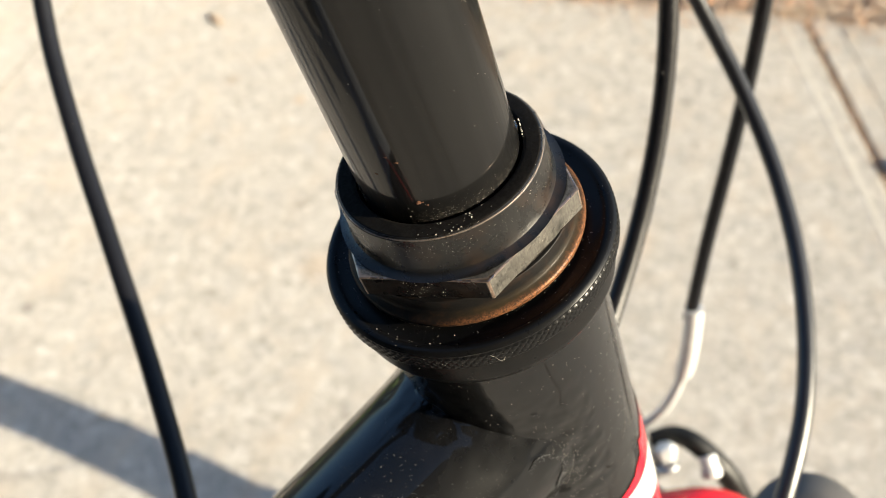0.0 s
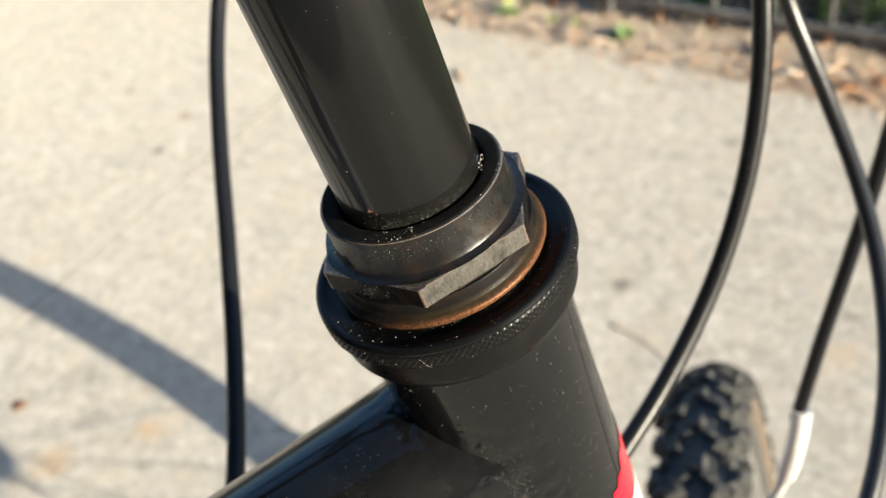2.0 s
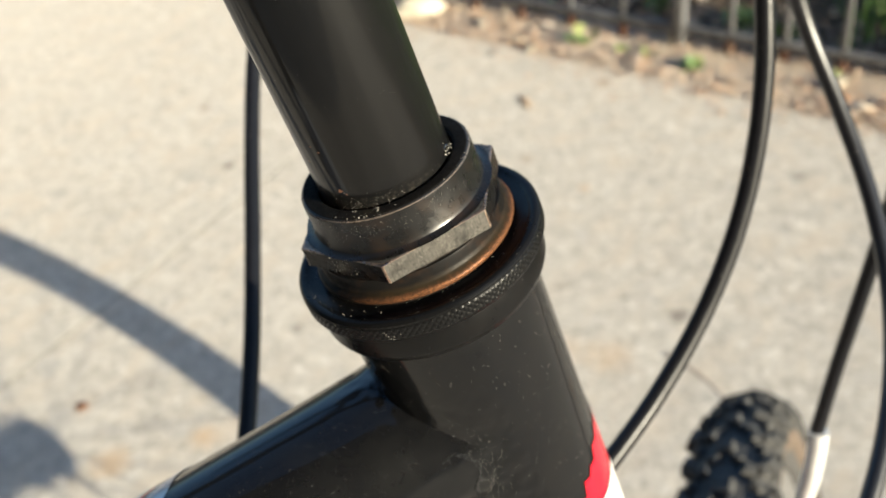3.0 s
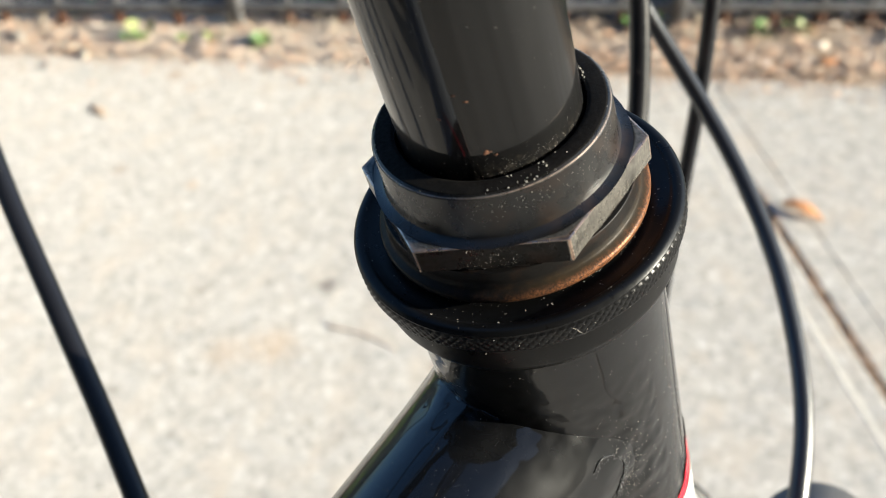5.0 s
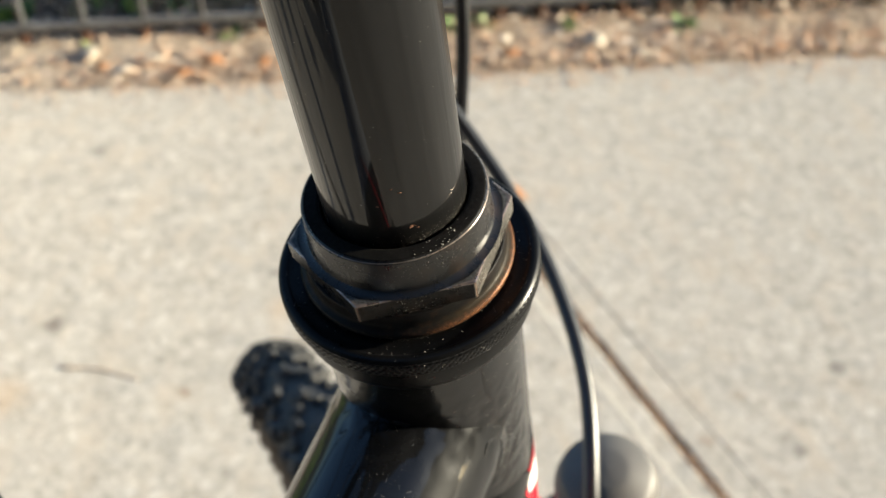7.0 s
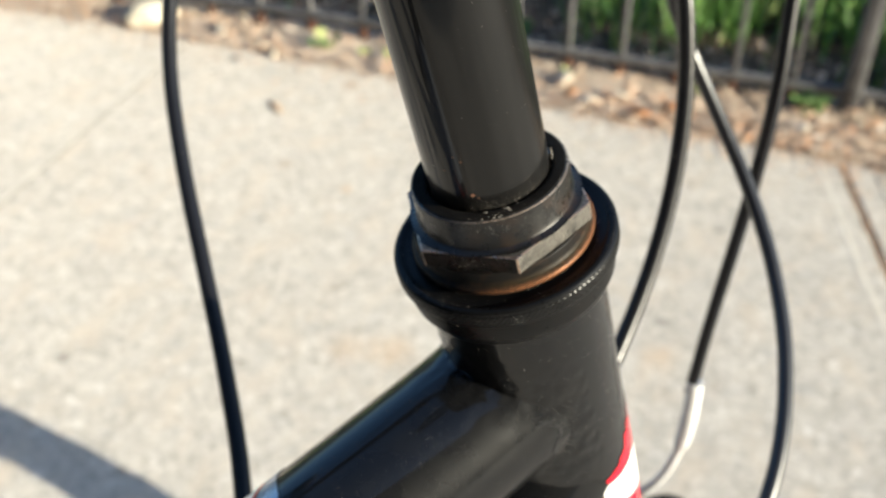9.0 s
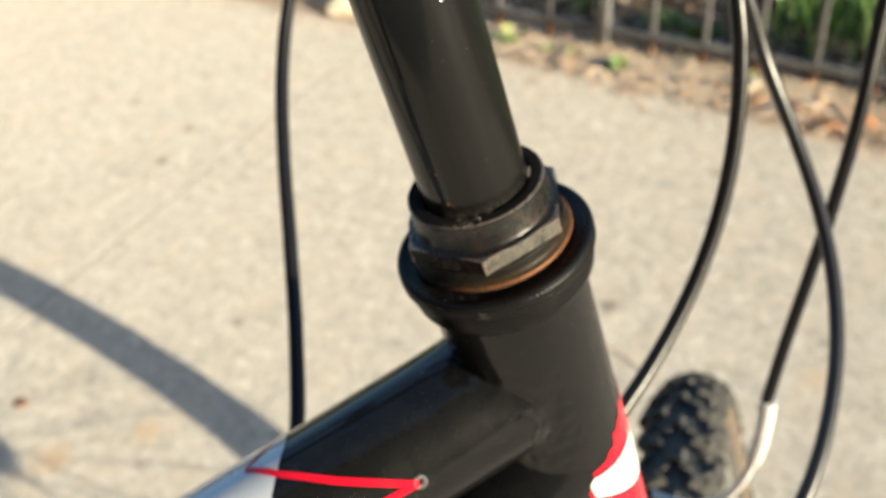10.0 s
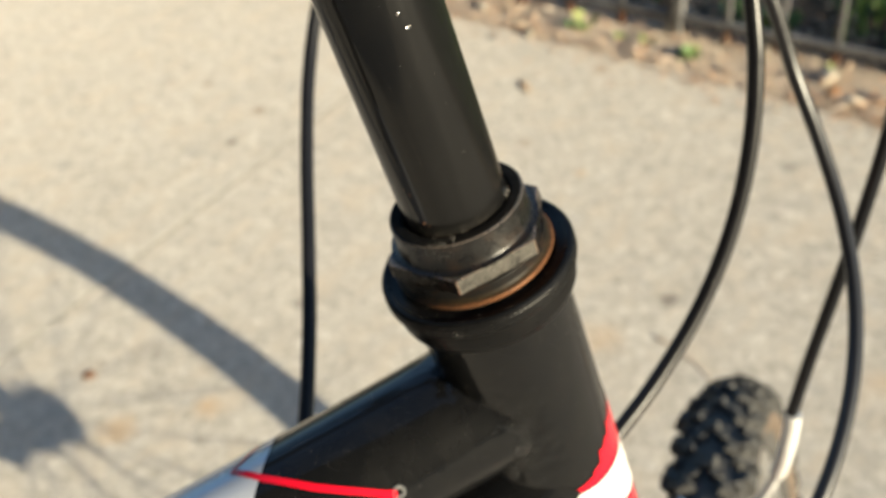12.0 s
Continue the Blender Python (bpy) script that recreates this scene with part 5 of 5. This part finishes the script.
def scatter_leaves(count, seed):
    """Dead leaves: thick along the verge, thinning out over the pavement edge, heaped behind the rail."""
    rg = random.Random(seed)
    verts, faces = [], []
    for i in range(count):
        x, where = rg.uniform(-3.2, 3.2), rg.random()
        if where < 0.62:
            y = EDGE_Y + abs(rg.gauss(0.05, 0.09)) - 0.02
        elif where < 0.70:
            y = EDGE_Y - abs(rg.gauss(0, 0.045))
        else:
            y = 1.80 + abs(rg.gauss(0.03, 0.16))
        if x < -0.35 and y < 1.80 and rg.random() < 0.62:
            continue
        ln = rg.uniform(0.004, 0.019) * (0.6 if rg.random() < 0.5 else 1)
        ln = min(ln, 0.009) if y < EDGE_Y else ln
        w = ln * rg.uniform(0.2, 0.5)
        steep = 6 if y < 1.72 else 14
        m = pose(x, y, 0.008 + rg.random() * 0.009 if y > EDGE_Y else 0.003, rg.uniform(-steep, steep), rg.uniform(-steep, steep), rg.uniform(0, 360))
        k = len(verts)
        c = rg.uniform(-0.3, 0.6) * w
        for q in ((-ln, 0, 0), (-ln * 0.3, -w, c), (-ln * 0.3, 0, 0), (-ln * 0.3, w, c), (ln * 0.4, -w * 0.8, c), (ln * 0.4, 0, 0), (ln * 0.4, w * 0.8, c), (ln, 0, 0)):
            verts.append(m @ Vector(q))
        faces += [(k, k + 1, k + 2), (k, k + 2, k + 3), (k + 1, k + 4, k + 5, k + 2), (k + 2, k + 5, k + 6, k + 3), (k + 4, k + 7, k + 5), (k + 5, k + 7, k + 6)]
    ob = new("leaf_litter", data_mesh("leaf_litter", verts, faces, M_LITTER))
    return tagged(ob, "brown and tan dead leaves strewn along the fence", "leaf litter", kind="stuff")


scatter_leaves(14000, 8)


def dry_stalks(count, seed):
    """Pale dead grass stalks standing and lying along the fence."""
    rg = random.Random(seed)
    verts, faces = [], []
    for i in range(count):
        x, y = rg.uniform(-3, 3), rg.choice((rg.uniform(1.70, 1.80), rg.uniform(1.80, 1.95)))
        if noise.noise((x * 2.3, 3, 1)) < -0.05:
            continue
        h, a = rg.uniform(0.012, 0.05), rg.uniform(0, 6.28)
        lean = Vector((math.cos(a), math.sin(a), 0)) * h * rg.uniform(0.4, 2.0)
        side = Vector((-math.sin(a), math.cos(a), 0)) * rg.uniform(0.0004, 0.0012)
        b = Vector((x, y, 0.0))
        k = len(verts)
        mid = b + lean * 0.45 + Vector((0, 0, h * 0.6))
        verts += [b - side, b + side, mid - side, mid + side, b + lean + Vector((0, 0, h * 0.9))]
        faces += [(k, k + 1, k + 3, k + 2), (k + 2, k + 3, k + 4)]
    ob = new("dry_grass", data_mesh("dry_grass", verts, faces, M_STRAW))
    return tagged(ob, "pale dead grass stalks along the iron fence", "dry grass", kind="stuff")


dry_stalks(2600, 12)


def crumbs(count, seed):
    """Soil crumbs and grit along the edge of the pavement."""
    rg = random.Random(seed)
    verts, faces = [], []
    for i in range(count):
        x, y = rg.uniform(-3, 3), EDGE_Y + abs(rg.gauss(0, 0.12)) - 0.07
        r = rg.uniform(0.0012, 0.0042) * (0.5 if y < EDGE_Y else 1)
        k = len(verts)
        z = r * 0.3 + (0.006 if y > EDGE_Y else 0)
        for d in ((1, 0, 0), (-1, 0, 0), (0, 1, 0), (0, -1, 0), (0, 0, 1), (0, 0, -1)):
            sc = r * rg.uniform(0.6, 1.3)
            verts.append((x + d[0] * sc, y + d[1] * sc, z + d[2] * sc))
        for a, b, c in ((0, 2, 4), (2, 1, 4), (1, 3, 4), (3, 0, 4), (2, 0, 5), (1, 2, 5), (3, 1, 5), (0, 3, 5)):
            faces.append((k + a, k + b, k + c))
    for i in range(700):
        y = rg.uniform(-0.2, EDGE_Y)
        x, r = WIDE(y) + 0.0015 + rg.gauss(0, 0.007), rg.uniform(0.0008, 0.0026)
        k = len(verts)
        for d in ((1, 0, 0), (-1, 0, 0), (0, 1, 0), (0, -1, 0), (0, 0, 1), (0, 0, -1)):
            sc = r * rg.uniform(0.6, 1.3)
            verts.append((x + d[0] * sc, y + d[1] * sc, r * 0.4 + d[2] * sc * 0.7))
        for a, b, c in ((0, 2, 4), (2, 1, 4), (1, 3, 4), (3, 0, 4), (2, 0, 5), (1, 2, 5), (3, 1, 5), (0, 3, 5)):
            faces.append((k + a, k + b, k + c))
    ob = new("soil_crumbs", data_mesh("soil_crumbs", verts, faces, M_LITTER))
    return tagged(ob, "crumbs of soil and grit along the pavement edge", "grit", kind="stuff")


crumbs(4500, 9)


def grass(count, seed):
    rg = random.Random(seed)
    verts, faces = [], []
    for i in range(count):
        x, y = rg.uniform(-4, 4) + rg.gauss(0, 0.15), 1.90 + rg.random() ** 0.8 * 1.9
        if noise.noise((x * 1.7, y * 1.7, 6)) + 0.35 * noise.noise((x * 9, y * 9, 2)) + rg.gauss(0, 0.07) < (-0.05 if x < -0.5 else -0.42) + (0.25 if y < 2.02 else 0):
            continue
        h, w = rg.uniform(0.04, 0.20), rg.uniform(0.002, 0.006)
        a = rg.uniform(0, 6.28)
        lean = Vector((math.cos(a), math.sin(a), 0)) * h * rg.uniform(0.15, 0.8)
        s = Vector((-math.sin(a), math.cos(a), 0)) * w
        b = Vector((x, y, max(0, y - 2.1) * 0.10))
        k = len(verts)
        verts += [b - s, b + s, b + lean * 0.35 + Vector((0, 0, h * 0.6)) - s * 0.8, b + lean * 0.35 + Vector((0, 0, h * 0.6)) + s * 0.8, b + lean + Vector((0, 0, h * 0.9))]
        faces += [(k, k + 1, k + 3, k + 2), (k + 2, k + 3, k + 4)]
    ob = new("grass", data_mesh("grass", verts, faces, M_GRASS))
    return tagged(ob, "long green grass behind the iron fence", "grass", kind="stuff")


grass(60000, 10)
